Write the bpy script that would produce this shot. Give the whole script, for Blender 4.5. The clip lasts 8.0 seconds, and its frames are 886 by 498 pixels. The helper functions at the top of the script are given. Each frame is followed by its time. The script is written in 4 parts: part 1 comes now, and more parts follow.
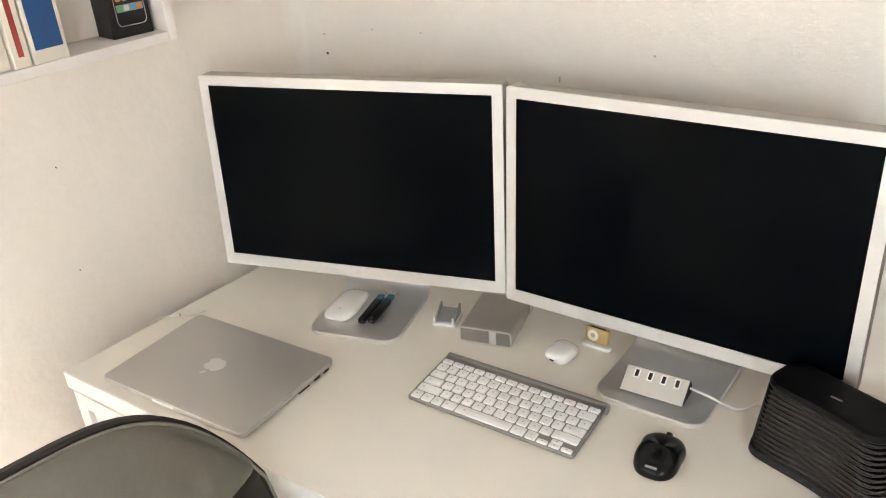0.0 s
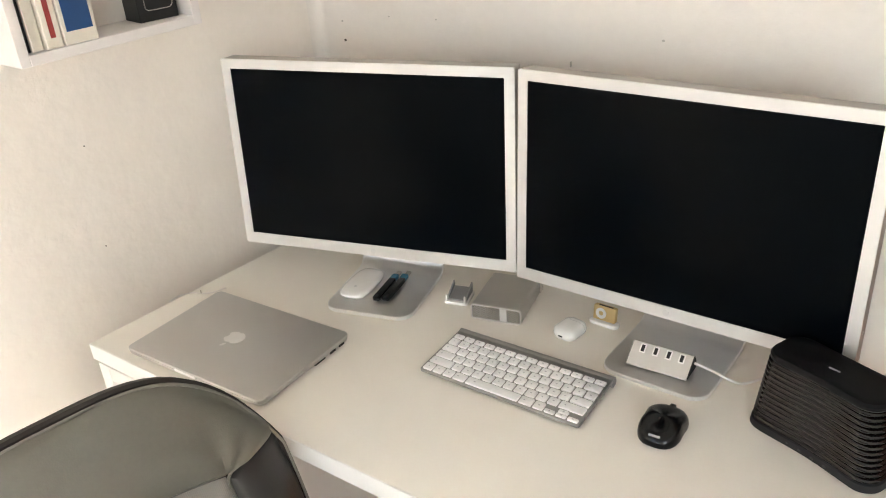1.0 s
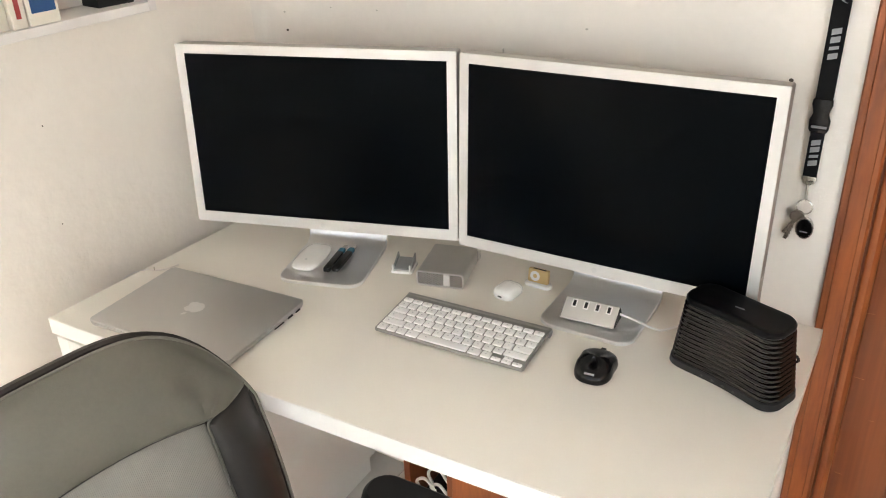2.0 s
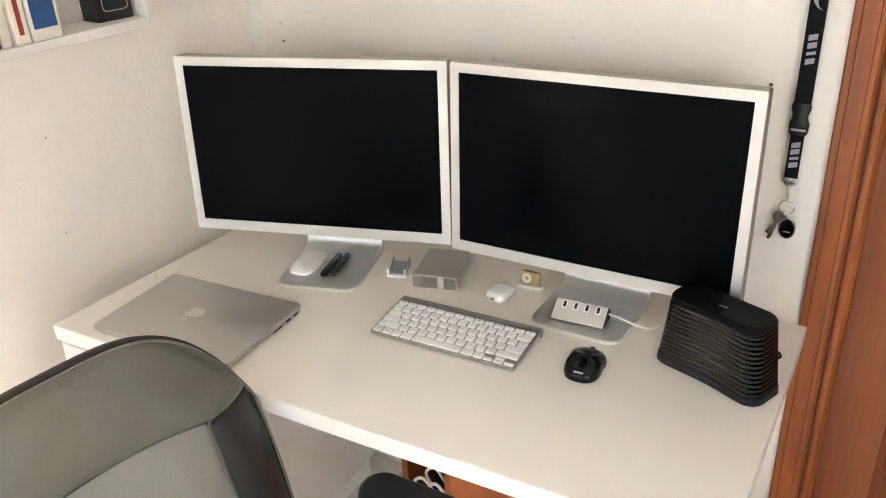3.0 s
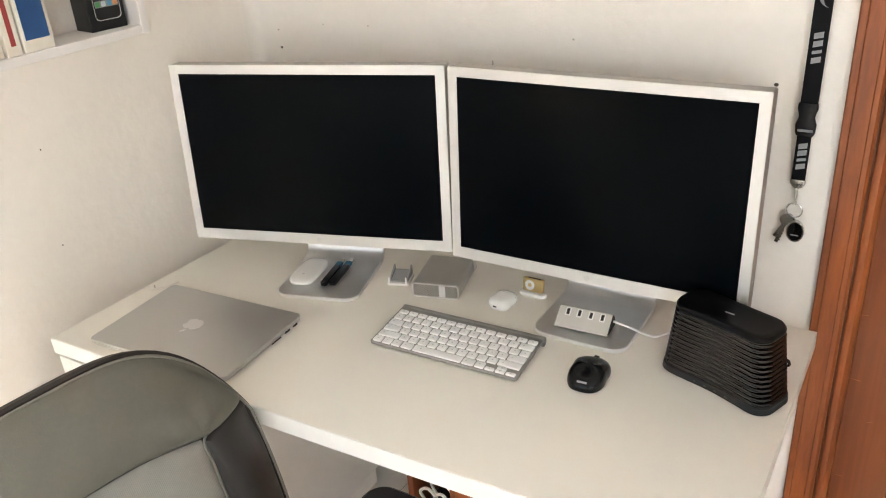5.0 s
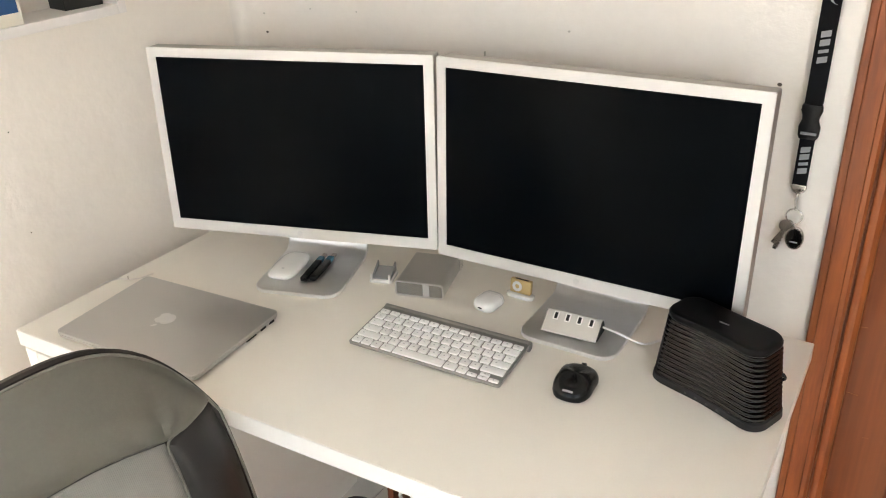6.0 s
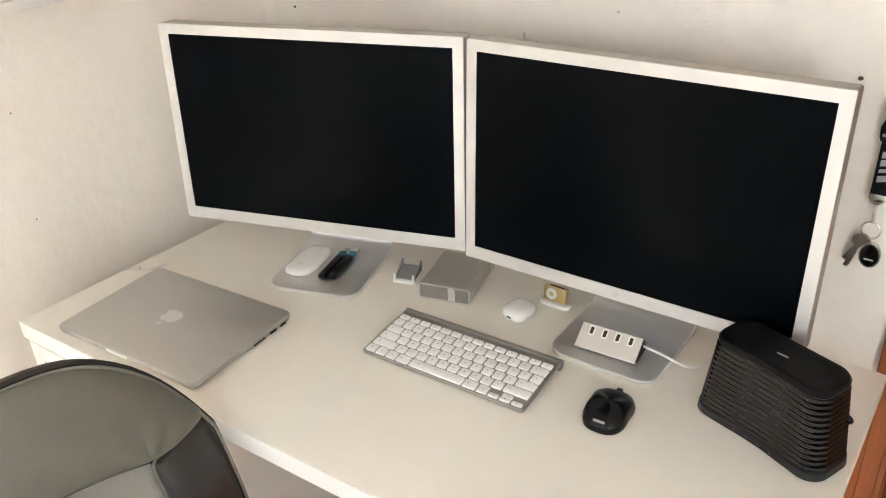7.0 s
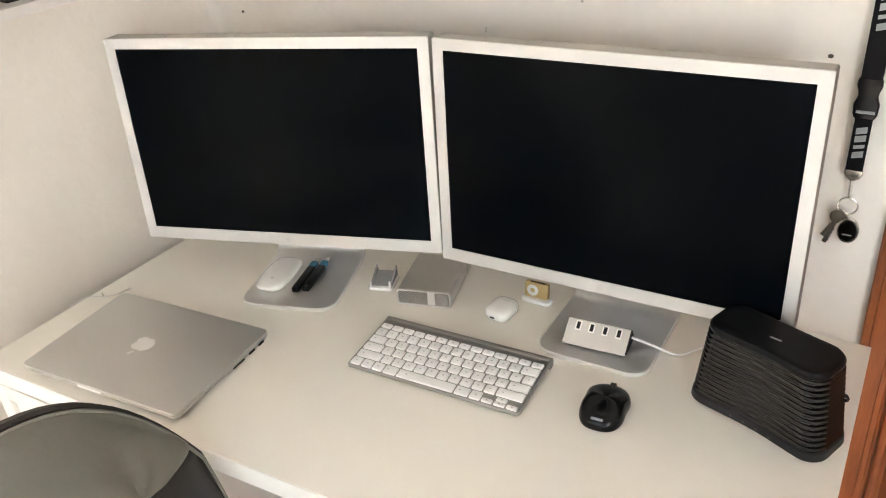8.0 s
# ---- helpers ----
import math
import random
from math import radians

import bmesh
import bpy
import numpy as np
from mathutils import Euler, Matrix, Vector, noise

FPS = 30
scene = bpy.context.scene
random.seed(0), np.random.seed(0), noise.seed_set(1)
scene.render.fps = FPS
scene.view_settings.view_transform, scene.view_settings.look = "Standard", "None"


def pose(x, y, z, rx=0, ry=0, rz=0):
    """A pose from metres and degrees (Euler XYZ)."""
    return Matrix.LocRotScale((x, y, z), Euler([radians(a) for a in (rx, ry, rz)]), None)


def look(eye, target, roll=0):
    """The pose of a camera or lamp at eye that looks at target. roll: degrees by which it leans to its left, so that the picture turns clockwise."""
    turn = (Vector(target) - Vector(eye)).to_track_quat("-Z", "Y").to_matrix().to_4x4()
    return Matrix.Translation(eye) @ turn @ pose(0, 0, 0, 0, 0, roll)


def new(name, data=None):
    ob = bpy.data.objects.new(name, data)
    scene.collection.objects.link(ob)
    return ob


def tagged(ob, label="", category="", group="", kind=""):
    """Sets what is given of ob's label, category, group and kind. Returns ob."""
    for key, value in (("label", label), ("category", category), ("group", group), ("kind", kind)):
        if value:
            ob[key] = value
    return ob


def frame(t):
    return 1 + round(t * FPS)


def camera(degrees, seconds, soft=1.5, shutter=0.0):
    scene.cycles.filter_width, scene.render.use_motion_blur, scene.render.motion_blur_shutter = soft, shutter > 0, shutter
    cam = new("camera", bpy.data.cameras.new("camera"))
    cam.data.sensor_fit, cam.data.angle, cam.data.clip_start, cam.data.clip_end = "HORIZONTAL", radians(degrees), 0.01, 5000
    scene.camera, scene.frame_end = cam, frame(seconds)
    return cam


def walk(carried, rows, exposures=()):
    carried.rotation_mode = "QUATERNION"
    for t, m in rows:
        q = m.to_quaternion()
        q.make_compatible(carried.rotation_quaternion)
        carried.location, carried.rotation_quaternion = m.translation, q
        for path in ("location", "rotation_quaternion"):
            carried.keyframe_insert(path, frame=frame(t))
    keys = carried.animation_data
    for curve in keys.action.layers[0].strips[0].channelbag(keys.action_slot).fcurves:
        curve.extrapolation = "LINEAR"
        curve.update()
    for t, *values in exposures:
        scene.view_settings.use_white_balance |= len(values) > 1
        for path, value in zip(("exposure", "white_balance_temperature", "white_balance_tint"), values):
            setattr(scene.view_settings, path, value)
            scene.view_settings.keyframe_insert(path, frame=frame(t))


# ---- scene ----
cam = camera(56.4, 8.0, soft=1.1)
PATH = [
    (0, (0.075, 0.078, 1.537), (-1.048, 1.459, 0.625), -4.3),
    (0.5, (0.111, 0.091, 1.521), (-1.057, 1.43, 0.603), -4.7),
    (1, (0.11, 0.038, 1.526), (-1.041, 1.395, 0.614), -4.3),
    (1.5, (0.111, -0.061, 1.525), (-0.913, 1.399, 0.62), -2.1),
    (2, (0.135, -0.116, 1.528), (-0.837, 1.376, 0.618), -2.1),
    (2.2, (0.146, -0.125, 1.538), (-0.858, 1.324, 0.594), -3.1),
    (3.3, (0.17, -0.139, 1.543), (-0.803, 1.366, 0.655), -2.8),
    (3.5, (0.168, -0.131, 1.541), (-0.821, 1.362, 0.651), -3.4),
    (4, (0.168, -0.124, 1.546), (-0.824, 1.371, 0.663), -2.9),
    (4.5, (0.167, -0.106, 1.534), (-0.848, 1.368, 0.641), -3.5),
    (5, (0.171, -0.103, 1.539), (-0.834, 1.379, 0.646), -4.0),
    (5.2, (0.173, -0.098, 1.535), (-0.824, 1.395, 0.654), -4.0),
    (6.3, (0.123, -0.008, 1.521), (-0.874, 1.455, 0.589), -1.8),
    (6.5, (0.105, 0.021, 1.519), (-0.902, 1.468, 0.575), -1.5),
    (7, (0.116, 0.099, 1.504), (-0.969, 1.472, 0.536), -2.8),
    (7.5, (0.102, 0.122, 1.506), (-1.035, 1.432, 0.511), -5.9),
    (8, (0.058, 0.105, 1.517), (-0.918, 1.533, 0.513), -5.1),
]
walk(cam, [(t, look(eye, target, roll)) for t, eye, target, roll in PATH],
     exposures=[(0, 2.55), (2.2, 2.53), (3.5, 2.50), (5.2, 2.50), (6.5, 2.60), (8.0, 2.62)])

# ---------------- world, light ----------------
world = bpy.data.worlds.new("sky")
scene.world = world
world.use_nodes = True
wn = world.node_tree
sky = wn.nodes.new("ShaderNodeTexSky")
sky.sky_type = "NISHITA"
sky.sun_disc = False
sky.sun_elevation, sky.sun_rotation = radians(33), radians(125)
wn.links.new(sky.outputs[0], wn.nodes["Background"].inputs[0])
wn.nodes["Background"].inputs[1].default_value = 0.10

WALL_X, WALL_Y = -1.230, 1.264          # faces of the two walls behind the desk
ROOM_R, ROOM_B, ROOM_H = 2.6, -1.60, 2.55
WINDOWS = ((-0.95, -0.05, 0.05, 2.20), (0.75, 2.05, 0.05, 2.20))   # x and z of two unseen balcony doors, added behind the camera


def lamp_area(name, m, sx, sy, power, colour):
    d = bpy.data.lights.new(name, "AREA")
    d.shape, d.size, d.size_y, d.energy, d.color = "RECTANGLE", sx, sy, power, colour
    ob = new(name, d)
    ob.matrix_world = m
    return ob


# area lamps in part of each added opening stand in for sky light
for (wx0, wx1, wz0, wz1), width, low, power in zip(WINDOWS, (0.70, 0.45), (0.30, 1.10), (1.3, 3.0)):
    xc, top = wx1 - 0.08 - width / 2, wz1 - 0.08
    lamp_area("window_daylight", look((xc, ROOM_B - 0.12, (low + top) / 2), (xc, 0, (low + top) / 2)), width, top - low, power, (0.80, 0.90, 1.0))
sun = bpy.data.lights.new("sun", "SUN")
sun.energy, sun.angle, sun.color = 5.0, radians(0.6), (1.0, 0.94, 0.86)
sun_ob = new("sun", sun)
sun_ob.matrix_world = look((3.0, -2.4, 2.6), (3.0 - 1.0, -2.4 + 0.70, 2.6 - 0.80))


# ---------------- materials ----------------
def material(name, base, rough=0.5, metal=0.0, var=0.06, scale=8.0, fine=120.0, bump=0.0, bump_scale=200.0, bump_dist=0.001, spec=0.5, coat=0.0, tint=None):
    """Principled material with two scales of colour variation, uneven gloss and fine relief, in object space."""
    m = bpy.data.materials.new(name)
    m.use_nodes = True
    nt = m.node_tree
    b = nt.nodes["Principled BSDF"]
    tc = nt.nodes.new("ShaderNodeTexCoord")
    n1 = nt.nodes.new("ShaderNodeTexNoise")
    n1.inputs["Scale"].default_value, n1.inputs["Detail"].default_value = scale, 4
    n2 = nt.nodes.new("ShaderNodeTexNoise")
    n2.inputs["Scale"].default_value, n2.inputs["Detail"].default_value = fine, 3
    nt.links.new(tc.outputs["Object"], n1.inputs["Vector"])
    nt.links.new(tc.outputs["Object"], n2.inputs["Vector"])
    add = nt.nodes.new("ShaderNodeMath")
    add.operation = "MULTIPLY_ADD"
    nt.links.new(n2.outputs[0], add.inputs[0])
    add.inputs[1].default_value = 0.4
    nt.links.new(n1.outputs[0], add.inputs[2])
    ramp = nt.nodes.new("ShaderNodeValToRGB")
    lo, hi = ramp.color_ramp.elements
    lo.position, hi.position = 0.45, 0.95
    t2 = tint or base
    lo.color = (*[max(0, c * (1 - var)) for c in t2], 1)
    hi.color = (*[min(1, c * (1 + var)) for c in base], 1)
    nt.links.new(add.outputs[0], ramp.inputs[0])
    nt.links.new(ramp.outputs[0], b.inputs["Base Color"])
    mr = nt.nodes.new("ShaderNodeMapRange")
    mr.inputs["To Min"].default_value, mr.inputs["To Max"].default_value = max(0, rough * 0.88), min(1, rough * 1.12)
    nt.links.new(n1.outputs[0], mr.inputs["Value"])
    nt.links.new(mr.outputs[0], b.inputs["Roughness"])
    b.inputs["Metallic"].default_value = metal
    b.inputs["Specular IOR Level"].default_value = spec
    b.inputs["Coat Weight"].default_value = coat
    if bump:
        n3 = nt.nodes.new("ShaderNodeTexNoise")
        n3.inputs["Scale"].default_value, n3.inputs["Detail"].default_value = bump_scale, 5
        nt.links.new(tc.outputs["Object"], n3.inputs["Vector"])
        bp = nt.nodes.new("ShaderNodeBump")
        bp.inputs["Strength"].default_value, bp.inputs["Distance"].default_value = bump, bump_dist
        nt.links.new(n3.outputs[0], bp.inputs["Height"])
        nt.links.new(bp.outputs[0], b.inputs["Normal"])
    return m


def wood(name, dark, light, rough=0.4, along="Z", stretch=9.0, scale=26.0, coat=0.05):
    """Varnished timber: long grain along one axis, slow colour bands and thin pores."""
    m = bpy.data.materials.new(name)
    m.use_nodes = True
    nt = m.node_tree
    b = nt.nodes["Principled BSDF"]
    tc = nt.nodes.new("ShaderNodeTexCoord")
    inf = nt.nodes.new("ShaderNodeObjectInfo")
    mp = nt.nodes.new("ShaderNodeMapping")
    v = [1.0, 1.0, 1.0]
    v["XYZ".index(along)] = 1.0 / stretch
    mp.inputs["Scale"].default_value = v
    off = nt.nodes.new("ShaderNodeVectorMath")
    off.operation = "SCALE"
    off.inputs[0].default_value = (7, 3, 5)
    nt.links.new(inf.outputs["Random"], off.inputs["Scale"])
    nt.links.new(off.outputs[0], mp.inputs["Location"])
    nt.links.new(tc.outputs["Object"], mp.inputs["Vector"])
    n1 = nt.nodes.new("ShaderNodeTexNoise")
    n1.inputs["Scale"].default_value, n1.inputs["Detail"].default_value, n1.inputs["Distortion"].default_value = scale, 6, 0.6
    n2 = nt.nodes.new("ShaderNodeTexNoise")
    n2.inputs["Scale"].default_value, n2.inputs["Detail"].default_value = scale * 9, 2
    nt.links.new(mp.outputs[0], n1.inputs["Vector"])
    nt.links.new(mp.outputs[0], n2.inputs["Vector"])
    mix = nt.nodes.new("ShaderNodeMath")
    mix.operation = "MULTIPLY_ADD"
    mix.inputs[1].default_value = 0.35
    nt.links.new(n2.outputs[0], mix.inputs[0])
    nt.links.new(n1.outputs[0], mix.inputs[2])
    ramp = nt.nodes.new("ShaderNodeValToRGB")
    ramp.color_ramp.elements[0].position, ramp.color_ramp.elements[1].position = 0.48, 0.88
    ramp.color_ramp.elements[0].color, ramp.color_ramp.elements[1].color = (*dark, 1), (*light, 1)
    nt.links.new(mix.outputs[0], ramp.inputs[0])
    nt.links.new(ramp.outputs[0], b.inputs["Base Color"])
    b.inputs["Roughness"].default_value = rough
    b.inputs["Coat Weight"].default_value = coat
    b.inputs["Coat Roughness"].default_value = 0.25
    bp = nt.nodes.new("ShaderNodeBump")
    bp.inputs["Strength"].default_value, bp.inputs["Distance"].default_value = 0.25, 0.0006
    nt.links.new(mix.outputs[0], bp.inputs["Height"])
    nt.links.new(bp.outputs[0], b.inputs["Normal"])
    return m


def plaster(name, base, lumps=((7.0, 1.0, 3), (38.0, 0.42, 4), (170.0, 0.10, 3))):
    """Hand-trowelled emulsion paint: broad undulation, lumps, and a fine skin."""
    m = material(name, base, rough=0.85, var=0.035, scale=2.2, fine=60, bump=0.0, spec=0.25)
    nt = m.node_tree
    b = nt.nodes["Principled BSDF"]
    tc = nt.nodes.new("ShaderNodeTexCoord")
    hs = []
    for s, w, d in lumps:
        n = nt.nodes.new("ShaderNodeTexNoise")
        n.inputs["Scale"].default_value, n.inputs["Detail"].default_value = s, d
        nt.links.new(tc.outputs["Object"], n.inputs["Vector"])
        k = nt.nodes.new("ShaderNodeMath")
        k.operation = "MULTIPLY"
        k.inputs[1].default_value = w
        nt.links.new(n.outputs[0], k.inputs[0])
        hs.append(k)
    a1 = nt.nodes.new("ShaderNodeMath")
    a2 = nt.nodes.new("ShaderNodeMath")
    nt.links.new(hs[0].outputs[0], a1.inputs[0])
    nt.links.new(hs[1].outputs[0], a1.inputs[1])
    nt.links.new(a1.outputs[0], a2.inputs[0])
    nt.links.new(hs[2].outputs[0], a2.inputs[1])
    bp = nt.nodes.new("ShaderNodeBump")
    bp.inputs["Strength"].default_value, bp.inputs["Distance"].default_value = 0.65, 0.006
    nt.links.new(a2.outputs[0], bp.inputs["Height"])
    nt.links.new(bp.outputs[0], b.inputs["Normal"])
    return m


M = {}
M["plaster"] = plaster("wall_plaster", (0.84, 0.79, 0.73))
M["plaster_rough"] = plaster("rough_wall_plaster", (0.86, 0.80, 0.73), ((6.0, 1.0, 3), (30.0, 0.38, 4), (100.0, 0.13, 3)))
# unseen ceiling and closing walls, toned down to cut bounced light
M["ceiling"] = plaster("ceiling_plaster", (0.74, 0.72, 0.69))
M["far_wall"] = plaster("low_bounce_plaster", (0.50, 0.47, 0.42))
M["desk"] = material("desk_laminate", (0.82, 0.782, 0.708), rough=0.42, var=0.02, scale=3, fine=240, bump=0.12, bump_scale=420, bump_dist=0.0004)
M["white_paint"] = material("white_lacquer", (0.84, 0.82, 0.79), rough=0.4, var=0.02, scale=5, fine=150, bump=0.06, bump_scale=160)
M["shelf"] = material("shelf_white", (0.80, 0.755, 0.725), rough=0.5, var=0.02, scale=6, fine=150)
M["alu"] = material("bead_blasted_aluminium", (0.79, 0.79, 0.79), rough=0.42, metal=1.0, var=0.025, scale=9, fine=600, bump=0.10, bump_scale=1800, bump_dist=0.0002)
M["alu_dark"] = material("laptop_aluminium", (0.60, 0.595, 0.58), rough=0.55, metal=1.0, var=0.02, scale=6, fine=700, bump=0.08, bump_scale=1900, bump_dist=0.0002)
M["alu_bright"] = material("monitor_bezel_aluminium", (0.63, 0.615, 0.595), rough=0.55, metal=0.55, var=0.015, scale=7, fine=600, bump=0.06, bump_scale=1600, bump_dist=0.0002)
# darker copy of the bezel metal, with the top face's shade in its colour
M["housing"] = material("shaded_shell_aluminium", (0.41, 0.385, 0.355), rough=0.5, metal=0.9, var=0.02, scale=7, fine=600)
M["bright_rim"] = material("bright_cut_aluminium", (0.80, 0.79, 0.775), rough=0.4, metal=0.8, var=0.015, scale=20, fine=600)
M["hub"] = material("hub_aluminium", (0.69, 0.675, 0.65), rough=0.5, metal=0.8, var=0.02, scale=12, fine=600)
# aluminium darkened so its colour holds the shade between the keys
M["tray"] = material("shaded_tray_aluminium", (0.40, 0.39, 0.375), rough=0.5, metal=1.0, var=0.03, scale=9, fine=600)
M["alu_edge"] = material("polished_edge", (0.82, 0.82, 0.82), rough=0.25, metal=1.0, var=0.02, scale=30, fine=300)
M["screen"] = material("lcd_black", (0.0010, 0.0016, 0.0024), rough=0.24, var=0.10, scale=5, fine=300, spec=0.032)
M["black_plastic"] = material("black_plastic", (0.008, 0.008, 0.009), rough=0.22, spec=0.4, var=0.15, scale=30, fine=400, bump=0.05, bump_scale=900, bump_dist=0.0002)
M["black_matte"] = material("black_matte", (0.012, 0.012, 0.013), rough=0.5, spec=0.3, var=0.15, scale=30, fine=500, bump=0.15, bump_scale=1400, bump_dist=0.0003)
M["button"] = material("dull_grey_plastic", (0.030, 0.030, 0.032), rough=0.45, spec=0.4, var=0.1, scale=40, fine=500)
M["black_top"] = material("black_soft_top", (0.006, 0.006, 0.0065), rough=0.35, spec=0.08, var=0.15, scale=30, fine=500)
M["black_shell"] = material("black_gloss_shell", (0.004, 0.004, 0.0045), rough=0.24, spec=0.3, var=0.15, scale=30, fine=500)
M["rib"] = material("black_gloss_rib", (0.007, 0.006, 0.0055), rough=0.055, var=0.18, scale=40, fine=300, spec=0.5)
M["white_plastic"] = material("white_gloss_plastic", (0.82, 0.81, 0.79), rough=0.22, var=0.012, scale=20, fine=200, coat=0.3)
M["key"] = material("white_key_plastic", (0.90, 0.89, 0.875), rough=0.38, var=0.02, scale=30, fine=300)
M["legend"] = material("grey_legend", (0.52, 0.52, 0.52), rough=0.5, var=0.05)
M["grey_plastic"] = material("grey_plastic", (0.25, 0.25, 0.252), rough=0.5, var=0.05, scale=25, fine=300, bump=0.08, bump_scale=700)
# solid near-black fill, painting the unlit inside of holes and slots
M["dark"] = material("dark_cavity", (0.01, 0.01, 0.011), rough=0.7, var=0.2)
M["gold"] = material("gold_anodised", (0.66, 0.50, 0.25), rough=0.35, metal=0.9, var=0.03, scale=40, fine=500)
M["steel"] = material("nickel_steel", (0.62, 0.60, 0.57), rough=0.25, metal=1.0, var=0.08, scale=60, fine=400)
M["rim_piping"] = material("pale_grey_piping", (0.20, 0.195, 0.17), rough=0.35, var=0.08, scale=40, fine=300)
M["leather"] = material("olive_grey_leather", (0.130, 0.127, 0.104), rough=0.34, var=0.10, scale=11, fine=160, bump=0.30, bump_scale=520, bump_dist=0.0009, spec=0.55)
M["leather_black"] = material("black_leather", (0.020, 0.0185, 0.0175), rough=0.38, var=0.12, scale=14, fine=160, bump=0.28, bump_scale=520, bump_dist=0.0009)
M["band"] = material("brown_black_cloth_band", (0.030, 0.024, 0.021), rough=0.8, var=0.12, scale=30, fine=500, bump=0.25, bump_scale=900, bump_dist=0.0006)
M["mesh_cloth"] = material("grey_mesh_cloth", (0.24, 0.235, 0.215), rough=0.75, var=0.08, scale=20, fine=300)
# woven holes: dark dots in a staggered grid
nt = M["mesh_cloth"].node_tree
tc = nt.nodes.new("ShaderNodeTexCoord")
wv = []
for d, s in (((0, 1, 1.2), 640.0), ((0, 1, -1.2), 640.0)):
    dot = nt.nodes.new("ShaderNodeVectorMath")
    dot.operation = "DOT_PRODUCT"
    dot.inputs[1].default_value = [c * s * 2 for c in d]
    nt.links.new(tc.outputs["Object"], dot.inputs[0])
    sn = nt.nodes.new("ShaderNodeMath")
    sn.operation = "SINE"
    nt.links.new(dot.outputs["Value"], sn.inputs[0])
    wv.append(sn)
mx = nt.nodes.new("ShaderNodeMath")
mx.operation = "MULTIPLY"
nt.links.new(wv[0].outputs[0], mx.inputs[0])
nt.links.new(wv[1].outputs[0], mx.inputs[1])
bp = nt.nodes.new("ShaderNodeBump")
bp.inputs["Strength"].default_value, bp.inputs["Distance"].default_value = 0.3, 0.0008
nt.links.new(mx.outputs[0], bp.inputs["Height"])
nt.links.new(bp.outputs[0], nt.nodes["Principled BSDF"].inputs["Normal"])
M["piping"] = material("grey_piping", (0.125, 0.120, 0.104), rough=0.32, var=0.08, scale=40, fine=300)
M["blue_clear"] = material("blue_translucent_plastic", (0.06, 0.20, 0.29), rough=0.2, var=0.08, scale=50, fine=300)
M["blue"] = material("blue_card", (0.018, 0.075, 0.22), rough=0.5, var=0.08, scale=14, fine=200)
M["red"] = material("red_card", (0.36, 0.045, 0.04), rough=0.5, var=0.08, scale=20, fine=200)
M["paper"] = material("cream_paper", (0.78, 0.72, 0.62), rough=0.7, var=0.04, scale=12, fine=300)
M["box_black"] = material("black_carton", (0.010, 0.010, 0.0105), rough=0.35, var=0.1, scale=20, fine=300)
M["webbing"] = material("black_webbing", (0.004, 0.004, 0.005), spec=0.15, rough=0.75, var=0.2, scale=60, fine=800, bump=0.5, bump_scale=900, bump_dist=0.0005)
M["print"] = material("grey_print", (0.30, 0.30, 0.305), rough=0.6, var=0.06, scale=60, fine=500)
M["white_cable"] = material("white_cable", (0.74, 0.73, 0.71), rough=0.4, var=0.03)
M["mahogany"] = wood("red_brown_timber", (0.185, 0.043, 0.0075), (0.33, 0.087, 0.016), rough=0.5)
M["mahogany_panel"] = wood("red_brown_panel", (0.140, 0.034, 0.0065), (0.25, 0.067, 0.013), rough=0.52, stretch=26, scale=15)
M["tile"] = material("floor_tile_glaze", (0.66, 0.635, 0.60), rough=0.35, var=0.06, scale=5, fine=60, bump=0.05, bump_scale=60)
M["grout"] = material("grout", (0.28, 0.26, 0.24), rough=0.9, var=0.1, scale=30)
M["scratch"] = material("worn_varnish", (0.34, 0.13, 0.045), rough=0.6, var=0.2, scale=200)
M["dirt"] = material("dark_spot", (0.10, 0.085, 0.07), rough=0.8, var=0.3)
M["scuff"] = material("grey_scuff", (0.55, 0.52, 0.46), rough=0.85, var=0.1, scale=80)
for i, c in enumerate(((0.10, 0.35, 0.12), (0.50, 0.55, 0.58), (0.08, 0.30, 0.50), (0.55, 0.22, 0.08), (0.45, 0.25, 0.35), (0.25, 0.40, 0.5))):
    M["icon%d" % i] = material("printed_icon_%s" % "abcdef"[i], c, rough=0.35, var=0.1, scale=200, fine=900)


# ---------------- mesh helpers ----------------
def link(name, bm, mat, parent=None, label="", smooth=True, m=None):
    bmesh.ops.recalc_face_normals(bm, faces=bm.faces)
    me = bpy.data.meshes.new(name)
    bm.to_mesh(me)
    bm.free()
    me.materials.append(mat)
    if smooth:
        me.shade_smooth()
        me.set_sharp_from_angle(angle=radians(35))
    ob = new(name, me)
    if parent is not None:
        ob.parent = parent
    if m is not None:
        ob.matrix_basis = m
    if label:
        ob["label"] = label
    return ob


def part(name, bm, mat, parent, label="", smooth=True, m=None):
    return link(name, bm, mat, parent, label, smooth, m)


def thing(name, m, label, category, group="", kind=""):
    e = new(name)
    e.empty_display_size = 0.03
    e.matrix_world = m
    return tagged(e, label, category, group, kind)


def box(x0, x1, y0, y1, z0, z1, bevel=0.0, seg=2):
    bm = bmesh.new()
    bmesh.ops.create_cube(bm, size=1)
    for v in bm.verts:
        v.co = ((x0 + x1) / 2 + v.co.x * (x1 - x0), (y0 + y1) / 2 + v.co.y * (y1 - y0), (z0 + z1) / 2 + v.co.z * (z1 - z0))
    if bevel:
        bmesh.ops.bevel(bm, geom=list(bm.edges), offset=bevel, segments=seg, profile=0.6, affect="EDGES")
    return bm


